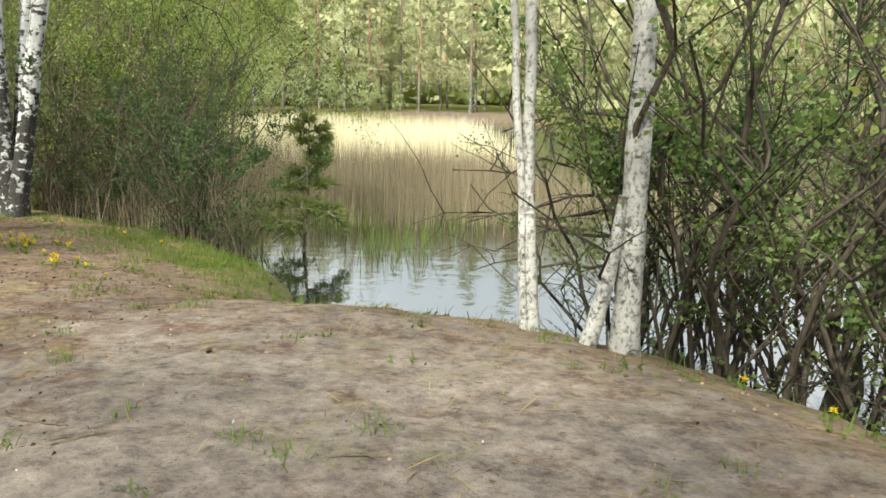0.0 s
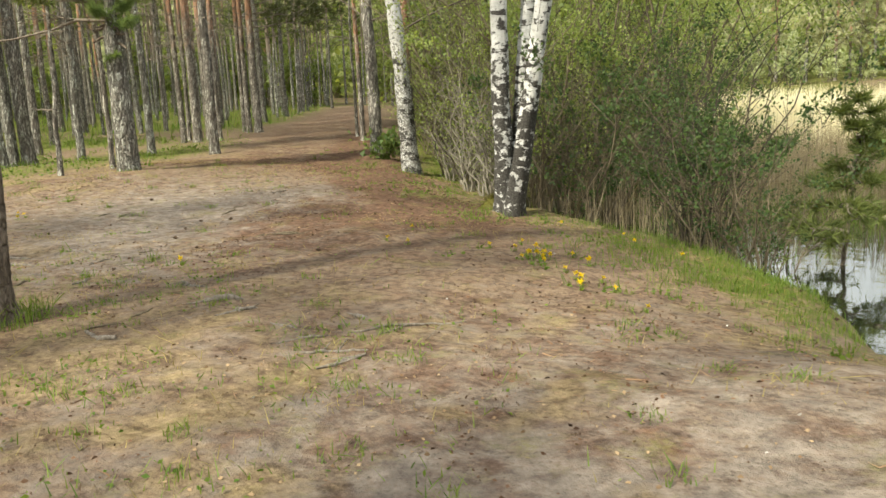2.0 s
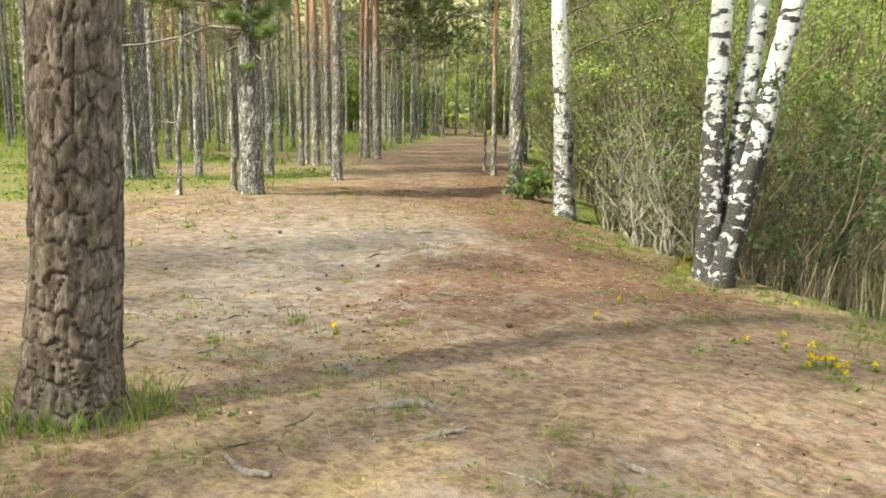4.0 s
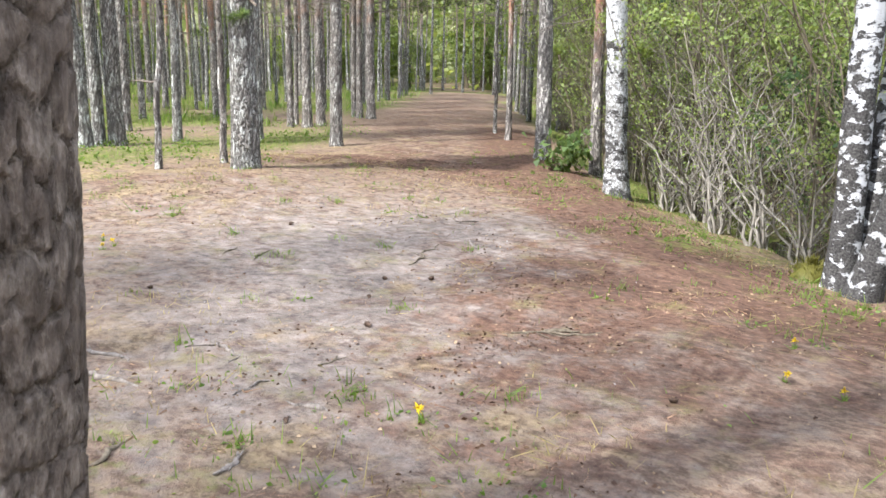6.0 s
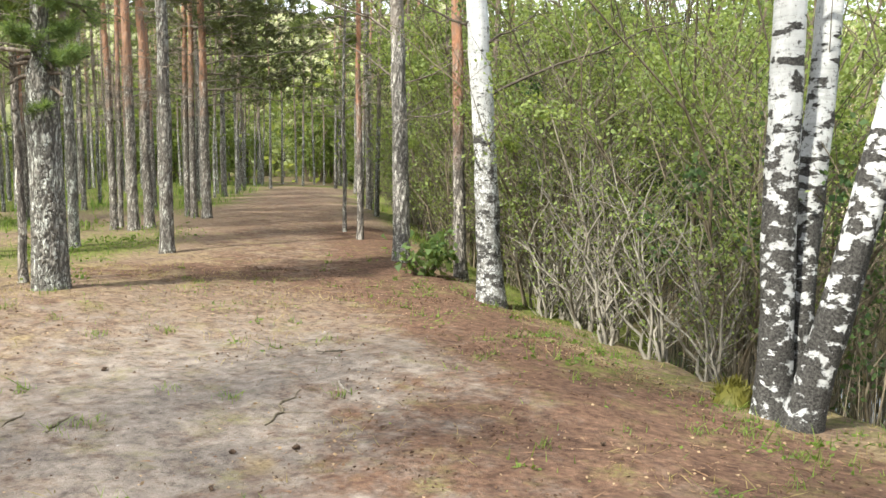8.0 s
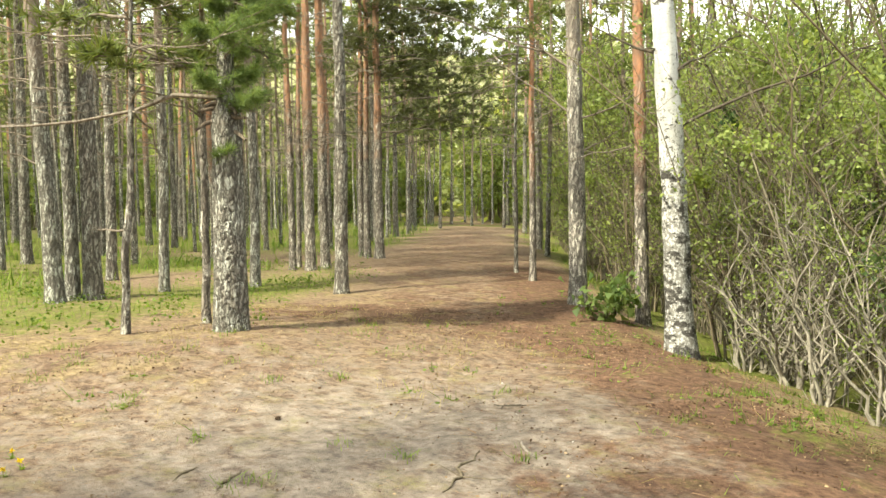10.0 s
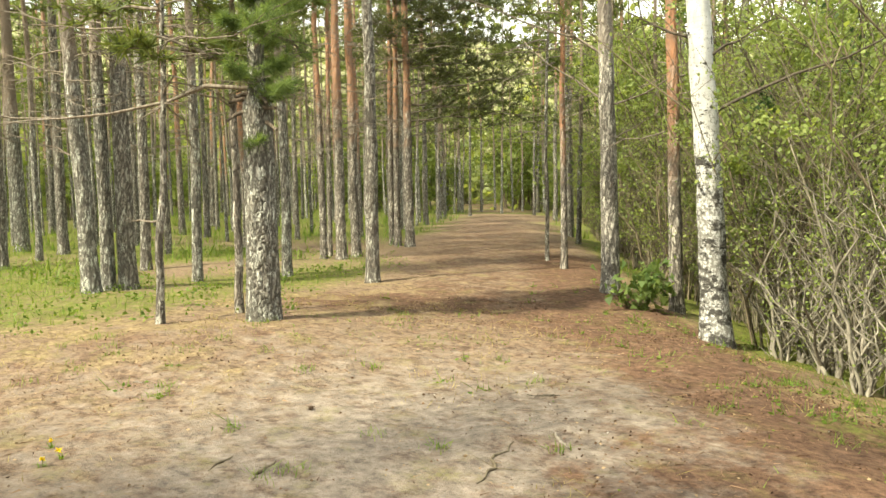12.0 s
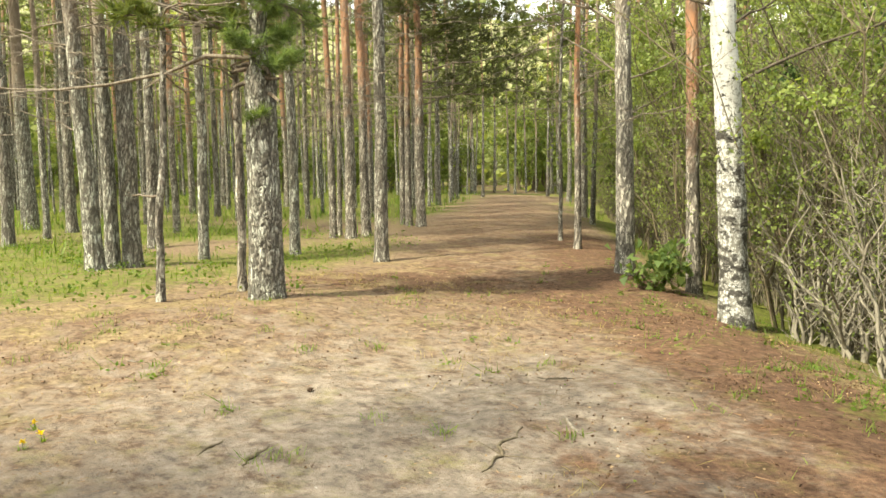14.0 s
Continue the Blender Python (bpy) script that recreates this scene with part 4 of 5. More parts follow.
# taller leafy trees standing in the swamp behind the bushes
d = 1.5
while d < lens[-1]:
    i = min(int(np.searchsorted(lens, d, "right")) - 1, len(seg) - 2)
    f = (d - lens[i]) / (lens[i + 1] - lens[i])
    p, way = seg[i] + f * (seg[i + 1] - seg[i]), (seg[i + 1] - seg[i]) / (lens[i + 1] - lens[i])
    q = p + r.uniform(5.0, 8.5) * np.array([way[1], -way[0]])
    if q[0] < -6.5 and (q[1] < 26 or q[0] < -12):
        bush_at(9, q[0], q[1], r.uniform(0, 360), r.uniform(0.8, 1.1), "trees of the swamp")
    d += r.uniform(1.6, 2.4)
d = 7.0
while d < lens[-1]:
    i = min(int(np.searchsorted(lens, d, "right")) - 1, len(seg) - 2)
    f = (d - lens[i]) / (lens[i + 1] - lens[i])
    p, way = seg[i] + f * (seg[i + 1] - seg[i]), (seg[i + 1] - seg[i]) / (lens[i + 1] - lens[i])
    q = p + r.uniform(8.5, 13) * np.array([way[1], -way[0]])
    if q[0] < -7.5 and (q[1] < 27 or q[0] < -12):
        bush_at(9, q[0], q[1], r.uniform(0, 360), r.uniform(1.1, 1.45), "trees of the swamp")
    d += r.uniform(1.8, 2.6)
for x, y, sz in ((-9.5, 18.5, 0.85), (-8.0, 17.0, 0.8), (-10.5, 21.0, 1.0), (-12.5, 23.5, 1.1), (-7.0, 16.0, 0.75), (-13.5, 26.5, 1.2), (-9.0, 20.0, 1.0), (-15.5, 29.5, 1.3), (-11.0, 25.0, 1.2), (-6.6, 18.0, 0.9), (-6.0, 15.2, 0.7), (-8.5, 23.0, 1.1), (-12, 20.6, 0.9), (-14.2, 23.6, 0.9)):
    bush_at(9, x, y, r.uniform(0, 360), sz, "trees of the swamp")
for x, y, k, sz in ((-3.15, 10.45, 2, 0.72), (-3.7, 11.2, 3, 0.62), (-2.85, 10.9, 2, 0.5)):
    bush_at(k, x, y, r.uniform(0, 360), sz)
# dark thicket by the two white birches
for x, y, k, sz in ((1.55, 6.45, 8, 0.95), (2.2, 6.0, 8, 0.8), (2.7, 5.5, 8, 0.85), (2.0, 7.1, 3, 1.0), (3.0, 6.7, 8, 1.0), (3.6, 5.3, 3, 0.9), (1.15, 6.9, 8, 0.6), (3.6, 7.8, 4, 1.0), (4.6, 6.2, 3, 1.0), (2.6, 9.0, 3, 1.0)):
    bush_at(k, x, y, r.uniform(0, 360), sz, "dark bushes over the water")

# small pine on the wet bank and a snag lying over the water
t = thing("young_pine", -2.25, 11.3, "small young pine standing at the reedy shore", "tree", z=-0.65)
pine_parts(t, 0.02, 1.75, PINE_NEAR, NEEDLES, 70, (0.02, 0), 0.06, 0.2, 0.62, 24, 0, 0.3, 1, 5)
t = thing("fallen_branch", 1.5, 8.6, "bare dark fallen branch hanging over the water", "branch", z=-0.6)
r2, fine = np.random.default_rng(9), Shape()
for k in range(7):
    s = Shape()
    p = bough(np.array([0, 0, 0.5 + 0.22 * k]), radians(160 + 12 * k), 1.6 + 0.25 * (k % 3), 0.15 + 0.1 * (k % 3), 0.35, r2, 8)
    s.tube(p, 0.022 * np.linspace(1, 0.2, 8), 5)
    for _ in range(7):
        q = bough(p[r2.integers(2, 7)], radians(160) + r2.normal() * 1.1, r2.uniform(0.3, 0.8), r2.normal() * 0.6, 0.2, r2, 5)
        fine.tube(q, 0.008 * np.linspace(1, 0.2, 5), 3)
    part("bough", s, TWIG_DARK, t)
part("twig_spray", fine, TWIG_DARK, t, kind="stuff")
s = Shape()
s.tube(np.array([(0.15, 0.0, -0.3), (0.05, 0, 0.5), (0.0, 0, 1.2), (-0.05, 0.02, 2.1)]), [0.05, 0.045, 0.04, 0.02], 7)
part("trunk", s, TWIG_DARK, t)

# leafy low shrub beside the path
t = thing("elder_shrub", -10.95, 15.35, "low bright green leafy shrub at the bank", "bush")
bush_parts(t, 0.85, 0.6, 10, 420, 80, TWIG_BROWN, LEAVES_GREEN, 0.11, 0.008, forks=4, bare=0.05)

# ---- the wood further off ----
PINES = []


def wood_pine(kind, x, y, turn, size):
    m = pose(x, y, float(land(x, y)), 0, 0, turn) @ Matrix.Scale(size, 4)
    spec = (
        (0.12, 16, PINE_RED, NEEDLES, 6.5, 1.9, 15, 5, 3.0, 9, "tall pine with orange upper trunk in the wood"),
        (0.10, 15, PINE_GREY, NEEDLES, 5.5, 1.8, 15, 5, 2.4, 9, "tall grey pine in the wood"),
        (0.08, 14, PINE_LICHEN, NEEDLES, 5.5, 1.5, 14, 5, 2.4, 8, "slim pale grey pine in the wood"),
        (0.13, 15, PINE_GREY, NEEDLES_DARK, 4.0, 2.2, 24, 5, 2.2, 11, "pine with low dark boughs in the wood"),
        (0.17, 15, PINE_LICHEN, NEEDLES_HAZED, 2.2, 2.8, 34, 2, 1.5, 15, "broad pine on the far shore"),
        (0.15, 17, PINE_RED, NEEDLES_HAZED, 3.6, 2.5, 32, 2, 2.0, 15, "tall reddish pine on the far shore"),
    )[kind]
    proto = next((p for k, p in PINES if k == kind), None)
    if proto is None:
        t = thing("pine_tree", x, y, spec[10], "tree", "pines of the wood" if kind not in (4, 5) else "pines of the far shore")
        pine_parts(t, spec[0], spec[1], spec[2], spec[3], 90 + kind, (0.004, 0), 0.25, spec[4], spec[5], spec[6], spec[7], spec[8], 0, spec[9], bulk=2.3 if kind in (4, 5) else 1.2)
        t.matrix_basis = m
        PINES.append((kind, t))
        return t
    return copy_thing(proto, m @ Matrix.Diagonal([1 / c for c in proto.scale] + [1]))


r = np.random.default_rng(21)
known = [(o.matrix_basis.translation.x, o.matrix_basis.translation.y) for o in scene.objects if o.name.startswith("pine_tree")]
spots = []
tries = 0
while len(spots) < 175 and tries < 9000:
    tries += 1
    dist, ang = 16 + 62 * r.random() ** 0.85, radians(r.uniform(2, 79))
    x, y = -6.1 - dist * math.sin(ang), 5.6 + dist * math.cos(ang)
    d, side = track_distance(np.array(x), np.array(y))
    s_here = float(shore(np.array(x), np.array(y)))
    if d < 2.2 or s_here > 3.0 or (side > 0 and d < 2.6):
        continue
    if side > 0 and r.random() < 0.45:
        continue
    gap = 1.5 + 0.012 * dist
    if any((x - a) ** 2 + (y - b) ** 2 < gap * gap for a, b in spots + known):
        continue
    if dist < 19 and ang > radians(52):
        continue
    spots.append((x, y))
    wood_pine(int(r.choice((0, 1, 1, 2, 2, 3), p=(0.22, 0.15, 0.15, 0.21, 0.21, 0.06))), x, y, r.uniform(0, 360), r.uniform(0.8, 1.1))
# slim young pines between and behind them, too many to count
poles, sprays = Shape(), Shape()
made = 0
while made < 150:
    dist, ang = 26 + 40 * r.random(), radians(r.uniform(20, 80))
    x, y = -6.1 - dist * math.sin(ang), 5.6 + dist * math.cos(ang)
    d, side = track_distance(np.array(x), np.array(y))
    if d < 2.6 or side > 0:
        continue
    made += 1
    foot = np.array([x, y, float(land(x, y))])
    line = trunk_line(r.uniform(9, 13), r.normal(size=2) * 0.012, 0.2, r, 9)
    poles.tube(foot + line, r.uniform(0.045, 0.085) * np.linspace(1.1, 0.3, 9), 6)
    for _ in range(7):
        p = bough(foot + on_line(line, r.uniform(2.0, 8.0)), r.uniform(0, 2 * np.pi), r.uniform(0.5, 1.3), r.uniform(-0.1, 0.4), 0.2, r, 4)
        poles.tube(p, 0.014 * np.linspace(1, 0.3, 4), 3)
        sprays.needles(p[2:], np.tile([[0, 0, 0.4]], (2, 1)), 0.3, 0.04, 6, 0.9, r)
stuff("pine_thicket_trunks", poles, PINE_LICHEN, "many slim pale pine trunks deep in the wood", "trees")
stuff("pine_thicket_needles", sprays, NEEDLES, "thin green needle sprays on slim pines", "trees", smooth=False)
# unseen pines added behind the walker, to dapple the ground with shade
for x, y, k in ((-3.5, -4.5, 1), (-9.5, -2.0, 3), (-14, -3, 3), (2.5, -5.5, 3), (-6.2, -8.5, 3), (6, -9, 1), (-1, -11, 3), (-30, -4, 0), (-7.6, -1.0, 3), (-10.8, 0.4, 3), (-2.2, -6.2, 3), (0.6, -4.2, 1), (-12.4, -1.2, 3), (-5.2, -2.4, 3), (-8.8, -4.4, 3)):
    wood_pine(k, x, y, r.uniform(0, 360), r.uniform(0.9, 1.1))
# dark pines close to the path where it runs into the wood
for x, y in ((-26.6, 28.4), (-29.6, 33.0), (-33.5, 38.6), (-39.0, 45.5), (-15.6, 27.6), (-20.5, 33.5), (-18.6, 29.2), (-22.6, 37.6)):
    wood_pine(3, x, y, r.uniform(0, 360), r.uniform(0.85, 1.0))
# trunks where the path is lost among the trees
for x, y in ((-34.1, 42.0), (-38.4, 48.8), (-39.5, 51.8), (-36.8, 48.8), (-37.4, 50.9), (-38.6, 53.8), (-33.6, 47.6), (-36.4, 53.1), (-41.3, 49.0)):
    wood_pine(int(r.choice((1, 2, 2))), x, y, r.uniform(0, 360), r.uniform(0.8, 1.0))
# far shore
for row in range(3):
    for i in range(27):
        x = -50 + i * 3.4 + r.normal() * 1.0 + row * 1.3
        y = 74 + row * 4.5 + r.normal() * 1.2
        if float(shore(np.array(x), np.array(y))) < 4:
            continue
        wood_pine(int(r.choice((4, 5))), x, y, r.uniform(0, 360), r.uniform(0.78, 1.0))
# leafy undergrowth in the wood, across the swamp and on the far shore
made = 0
for i in range(400):
    dist, ang = 24 + 70 * r.random(), radians(r.uniform(-6, 100))
    x, y = -6.1 - dist * math.sin(ang), 5.6 + dist * math.cos(ang)
    d, side = track_distance(np.array(x), np.array(y))
    if d < 3.2 or (side < 0 and dist < 52) or (x > -14 and y > 30):
        continue
    bush_at(5 if side < 0 else int(r.choice((5, 7))), x, y, r.uniform(0, 360), r.uniform(0.7, 1.3), "undergrowth of the wood")
    made += 1
    if made > 110:
        break
for x, y, sz in ((-41, 56, 1.1), (-44, 60, 1.2), (-47, 66, 1.3), (-52, 58, 1.0), (-37, 58, 1.0), (-34, 55, 1.0)):
    bush_at(5, x, y, r.uniform(0, 360), sz, "undergrowth of the wood")
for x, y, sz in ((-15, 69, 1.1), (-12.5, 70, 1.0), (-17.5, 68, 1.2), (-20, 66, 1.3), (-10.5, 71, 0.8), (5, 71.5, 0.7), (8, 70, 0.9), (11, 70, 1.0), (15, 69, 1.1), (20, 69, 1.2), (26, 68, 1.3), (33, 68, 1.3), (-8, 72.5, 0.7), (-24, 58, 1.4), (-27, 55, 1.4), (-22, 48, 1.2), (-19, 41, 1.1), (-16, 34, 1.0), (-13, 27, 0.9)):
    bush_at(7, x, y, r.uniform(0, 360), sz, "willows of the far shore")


# the depth of the woods, too far off to tell trees apart
deep = Shape()
n = 21000
ang, dist = np.radians(r.uniform(-4, 112, n)), r.uniform(60, 92, n)
x, y = -6.1 - dist * np.sin(ang), 5.6 + dist * np.cos(ang)
d, side = track_distance(x, y)
z = 27 * r.random(n) ** 1.1
ok = (shore(x, y) < 12) & (field(x, y, 0.16, 1) + 0.35 * (field(x, z * 1.5, 0.3, 2)) > 0.42)
x, y, z = x[ok], y[ok], z[ok]
deep.leaves(np.stack([x, y, land(x, y) + z], -1), 0.85, 0.0, r)
n = 9000
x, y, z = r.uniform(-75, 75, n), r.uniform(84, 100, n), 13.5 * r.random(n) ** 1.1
# foliage across the lake, its haze carried by the pale leaf colour
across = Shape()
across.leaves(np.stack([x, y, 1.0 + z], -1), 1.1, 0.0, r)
stuff("woods_across_the_lake", across, LEAVES_HAZED, "foliage of the woods across the lake, haze in its pale green", "woods", smooth=False)
stuff("distant_woods", deep, WOODS, "dense green foliage deep in the woods", "woods", smooth=False)


# the edge of the woods all round, far off: a ragged mass of crowns
edge = Shape()
na, nz = 220, 14
aa, hh = np.meshgrid(np.linspace(0, 2 * np.pi, na, endpoint=False), np.linspace(0, 1, nz), indexing="ij")
lake_way = np.exp(-((np.angle(np.exp(1j * (aa - 1.45)))) / 0.55) ** 2)
top = (21 - 5.0 * lake_way) * (0.78 + 0.34 * field(aa * 22, 0 * aa, 1.0, 1) + 0.16 * field(aa * 60, 0 * aa, 1.0, 2))
rad = 101 + 4 * lake_way + 7 * field(aa * 30, hh * 5, 1.0, 3) + 3 * field(aa * 80, hh * 14, 1.0, 2) - 5 * np.sin(hh * 3) + 6 * hh
v = np.stack([-6 + rad * np.cos(aa), 6 + rad * np.sin(aa), -1.5 + hh * (top + 1.5)], -1)
ii, jj = np.meshgrid(np.arange(na), np.arange(nz - 1), indexing="ij")
k0, k1 = ii * nz + jj, ((ii + 1) % na) * nz + jj
edge.add(v.reshape(-1, 3), np.stack([k0, k1, k1 + 1, k0 + 1], -1).reshape(-1, 4))
tagged(part("backdrop", edge, HAZY_WOOD_EDGE), "distant edge of the woods, haze painted into its green", "woods", kind="structure")


# ---- reeds, grass and litter ----
def scatter(n, x0, x1, y0, y1, keep, r):
    x, y = r.uniform(x0, x1, n), r.uniform(y0, y1, n)
    ok = r.random(n) < keep(x, y)
    x, y = x[ok], y[ok]
    return np.stack([x, y, land(x, y)], -1)


r = np.random.default_rng(31)
reeds = Shape()


def reed_keep(x, y):
    s = shore(x, y)
    bed = step(12.6, 14.4, y - 0.2 * (x + 2) + 1.4 * (field(x, y, 0.9, 1) - 0.5)) * (1 - step(36, 42, y)) * step(-12, -9, x)
    bed = bed * (1 - step(0.4, 2.0, x + 0.07 * (y - 13) + 1.0 * (field(x, y, 0.7, 3) - 0.5)))
    thin = step(12.8, 14.6, y - 0.12 * x + 1.4 * (field(x, y, 0.9, 1) - 0.5)) * (1 - step(18, 21, y)) * step(-1.5, 0.0, x) * (1 - step(5.0, 7.0, x))
    return np.clip((bed * (0.35 + 0.65 * field(x, y, 0.6, 2)) + 0.8 * thin * field(x, y, 0.8, 1)) * (s > 1.5), 0, 1)


at = scatter(90000, -12, 7, 12, 24, reed_keep, r)
at[:, 2] = LAKE_Z - 0.15
reeds.blades(at[::2], 0.95, 0.010, 0.10, r, 0.02)
reeds.blades(at[1::2], 0.65, 0.010, 0.16, r, 0.02)
stuff("near_reeds", reeds, REED_DULL, "weathered brown reeds standing in shallow water", "reeds", smooth=False)
reeds = Shape()
at = scatter(52000, -12, 7, 23, 42, reed_keep, r)
at[:, 2] = LAKE_Z - 0.15
reeds.blades(at, 1.15, 0.022, 0.12, r, 0.02)
stuff("far_reeds", reeds, REED_SUNLIT, "dense stand of dry reeds, sunlight put into their pale colour", "reeds", smooth=False)
young = Shape()
at = scatter(2600, -5, 1.5, 11, 15.5, lambda x, y: (shore(x, y) > 1.2) * (1 - step(-0.6, 0.6, x + 0.2)) * np.clip(field(x, y, 1.1, 2) * 3 - 1, 0, 1), r)
at[:, 2] = LAKE_Z - 0.1
young.blades(at, 0.45, 0.010, 0.25, r, 0.03)
stuff("young_reeds", young, GRASS, "young green reed shoots in the shallow water", "reeds", smooth=False)
at = scatter(900, -6.5, -3.2, 9.8, 13, lambda x, y: (shore(x, y) > 0.2) * 0.9, r)
at[:, 2] = np.maximum(at[:, 2], LAKE_Z) - 0.05
more = Shape()
more.blades(at, 0.75, 0.008, 0.22, r, 0.02)
stuff("dry_stalks", more, REED_DULL, "dry stalks of last year's plants under the bushes", "dry plants", smooth=False)

lawn = Shape()


def shore_keep(x, y):
    s = shore(x, y)
    patch = 1.0 * hump(x, y, -2.7, 8.6, 0.42) + 0.7 * hump(x, y, -3.6, 9.5, 0.4) + 0.4 * step(-0.5, -0.05, s) * (s < 0.3) * (x < -1.7)
    return np.clip(patch * (s < 0.5) + 0.25 * step(-0.5, -0.1, s) * (s < 0.2) * (x > 0.2), 0, 1) * np.clip(field(x, y, 2.6, 1) * 2.6 - 0.55, 0.06, 1)


lawn.blades(scatter(30000, -12, 6, 3, 18, shore_keep, r), 0.08, 0.007, 0.5, r)
lawn.blades(scatter(22000, -5.2, -1.7, 7.2, 11.3, shore_keep, r), 0.07, 0.006, 0.5, r)
stuff("shore_grass", lawn, GRASS, "short bright green grass along the shore", "grass", smooth=False)
wild = Shape()


def forest_keep(x, y):
    g3 = zones(x, y)[2]
    return np.clip(g3 * 1.1 - 0.25, 0, 1) * (shore(x, y) < 0) * np.clip(field(x, y, 1.1, 2) * 4 - 1.3, 0, 1)


wild.blades(scatter(30000, -30, -12, 8, 26, forest_keep, r), 0.13, 0.011, 0.6, r)
wild.blades(scatter(46000, -75, -20, 8, 70, forest_keep, r), 0.30, 0.035, 0.4, r)
stuff("wood_grass", wild, GRASS, "fresh grass on the floor of the open pine wood", "grass", smooth=False)
tuft = Shape()
for x, y in [(-0.81, 3.77), (-0.59, 3.62), (-0.33, 3.92), (-1.35, 3.99), (-2.22, 4.12), (-1.0, 3.3), (-3.2, 4.4), (-3.9, 4.2), (-7.9, 5.6), (-8.9, 7.6), (-12.9, 10.9), (-5.3, 8.8), (-6.2, 10.5), (-5.9, 9.6), (-7.4, 10.9)] + [
        tuple(v) for v in scatter(520, -14, 1.5, 2.2, 13, lambda x, y: 0.9 * (shore(x, y) < -0.4) * (0.3 + (zones(x, y)[1] > 0.3) * 0.5 + (shore(x, y) > -1.6) * 0.3), r)[:, :2]]:
    n = int(r.integers(12, 40))
    p = np.stack([x + r.normal(size=n) * 0.05, y + r.normal(size=n) * 0.05, np.zeros(n)], -1)
    p[:, 2] = land(p[:, 0], p[:, 1])
    tuft.blades(p, 0.05, 0.006, 0.9, r)
a = np.linspace(0, 2 * np.pi, 380)
ring = np.stack([-6.67 + np.cos(a) * r.uniform(0.24, 0.42, 380), 4.95 + np.sin(a) * r.uniform(0.24, 0.42, 380), 0 * a], -1)
ring[:, 2] = land(ring[:, 0], ring[:, 1])
tuft.blades(ring, 0.13, 0.006, 0.5, r)
stuff("grass_tufts", tuft, GRASS, "small green grass tufts on the trodden sand", "grass", smooth=False)
dry = Shape()
dry.blades(scatter(34000, -15, 1, 2, 14, lambda x, y: np.clip(zones(x, y)[1] * 1.2 - 0.05 + 0.5 * (field(x, y, 0.9, 1) > 0.62), 0, 1) * (shore(x, y) < 0) * np.clip(field(x, y, 2.3, 3) * 3 - 1, 0, 1), r), 0.045, 0.005, 1.4, r)
stuff("dry_grass", dry, GRASS_DRY, "short dry yellow grass among the needles", "grass", smooth=False)

# small leafy plants along the edge of the bank and here and there on the trodden ground
herbs = Shape()


def herb_keep(x, y):
    s = shore(x, y)
    edge_share = step(-1.5, -0.35, s) * (s < 0.1) * np.clip(field(x, y, 1.7, 2) * 3 - 1.25, 0, 1)
    return np.clip(edge_share * (0.25 + 0.75 * (x < -1.5)) + (0.45 * hump(x, y, -3.9, 8.2, 0.55) + 0.6 * hump(x, y, -8.7, 12.9, 0.6) + 0.5 * hump(x, y, -7.7, 12.0, 0.5) + 0.5 * hump(x, y, -9.9, 14.2, 0.6) + 0.35 * hump(x, y, -6.0, 10.7, 0.5)) * (field(x, y, 2.4, 1) > 0.48) + 0.05 * (field(x, y, 0.8, 3) > 0.6) * (s < -0.5), 0, 1)


spots_at = scatter(5200, -14, 2.5, 3, 18, herb_keep, r)
at = np.repeat(spots_at, 10, 0) + r.normal(size=(len(spots_at) * 10, 3)) * (0.05, 0.05, 0)
at[:, 2] = land(at[:, 0], at[:, 1]) + 0.005
herbs.leaves(at, 0.035, 0.55, r)
herbs.blades(at[::2], 0.09, 0.007, 0.7, r)
spots_at = scatter(2600, -26, -13.5, 8, 20, lambda x, y: np.clip(zones(x, y)[2] * 1.4 - 0.1, 0, 1) * (shore(x, y) < 0) * np.clip(field(x, y, 1.5, 3) * 3 - 1, 0, 1), r)
at = np.repeat(spots_at, 8, 0) + r.normal(size=(len(spots_at) * 8, 3)) * (0.07, 0.07, 0)
at[:, 2] = land(at[:, 0], at[:, 1]) + r.uniform(0.01, 0.1, len(at))
herbs.leaves(at, 0.05, 0.5, r)
stuff("bank_herbs", herbs, GRASS, "low green herbs along the bank and under the pines", "plants", smooth=False)

bits = Shape()
at = scatter(34000, -13, 2, 2, 15, lambda x, y: (shore(x, y) < -0.1) * np.clip(2.4 * field(x, y, 1.3, 3) - 0.85, 0.04, 0.8), r)
at[:, 2] += 0.004
flat = np.stack([r.normal(size=len(at)), r.normal(size=len(at)), r.normal(size=len(at)) * 0.1], -1)
bits.needles(at, flat, 0.045, 0.0036, 1, 0.05, r)
at = at[r.random(len(at)) < 0.06]
bits.needles(at + (0, 0, 0.003), np.stack([r.normal(size=len(at)), r.normal(size=len(at)), 0 * at[:, 0]], -1), 0.10, 0.008, 1, 0.05, r)
stuff("needle_litter", bits, LITTER, "fallen brown needles and twigs strewn over the ground", "litter", smooth=False)
mulch = Shape()
at = scatter(120000, -14, 1.5, 2.5, 16, lambda x, y: (shore(x, y) < -0.15) * np.clip(0.12 + 1.0 * zones(x, y)[3], 0, 1) * np.clip(field(x, y, 3.1, 1) * 3 - 1.2, 0.02, 1) * np.clip(field(x, y, 0.9, 2) * 3 - 0.8, 0.1, 1), r)
at[:, 2] += 0.004
mulch.leaves(at[::2], 0.024, 0.85, r)
mulch.leaves(at[1::2], 0.015, 0.6, r)
stuff("bark_mulch", mulch, MULCH, "dark brown bits of bark and old leaves on the soil", "litter", smooth=False)
flecks = Shape()
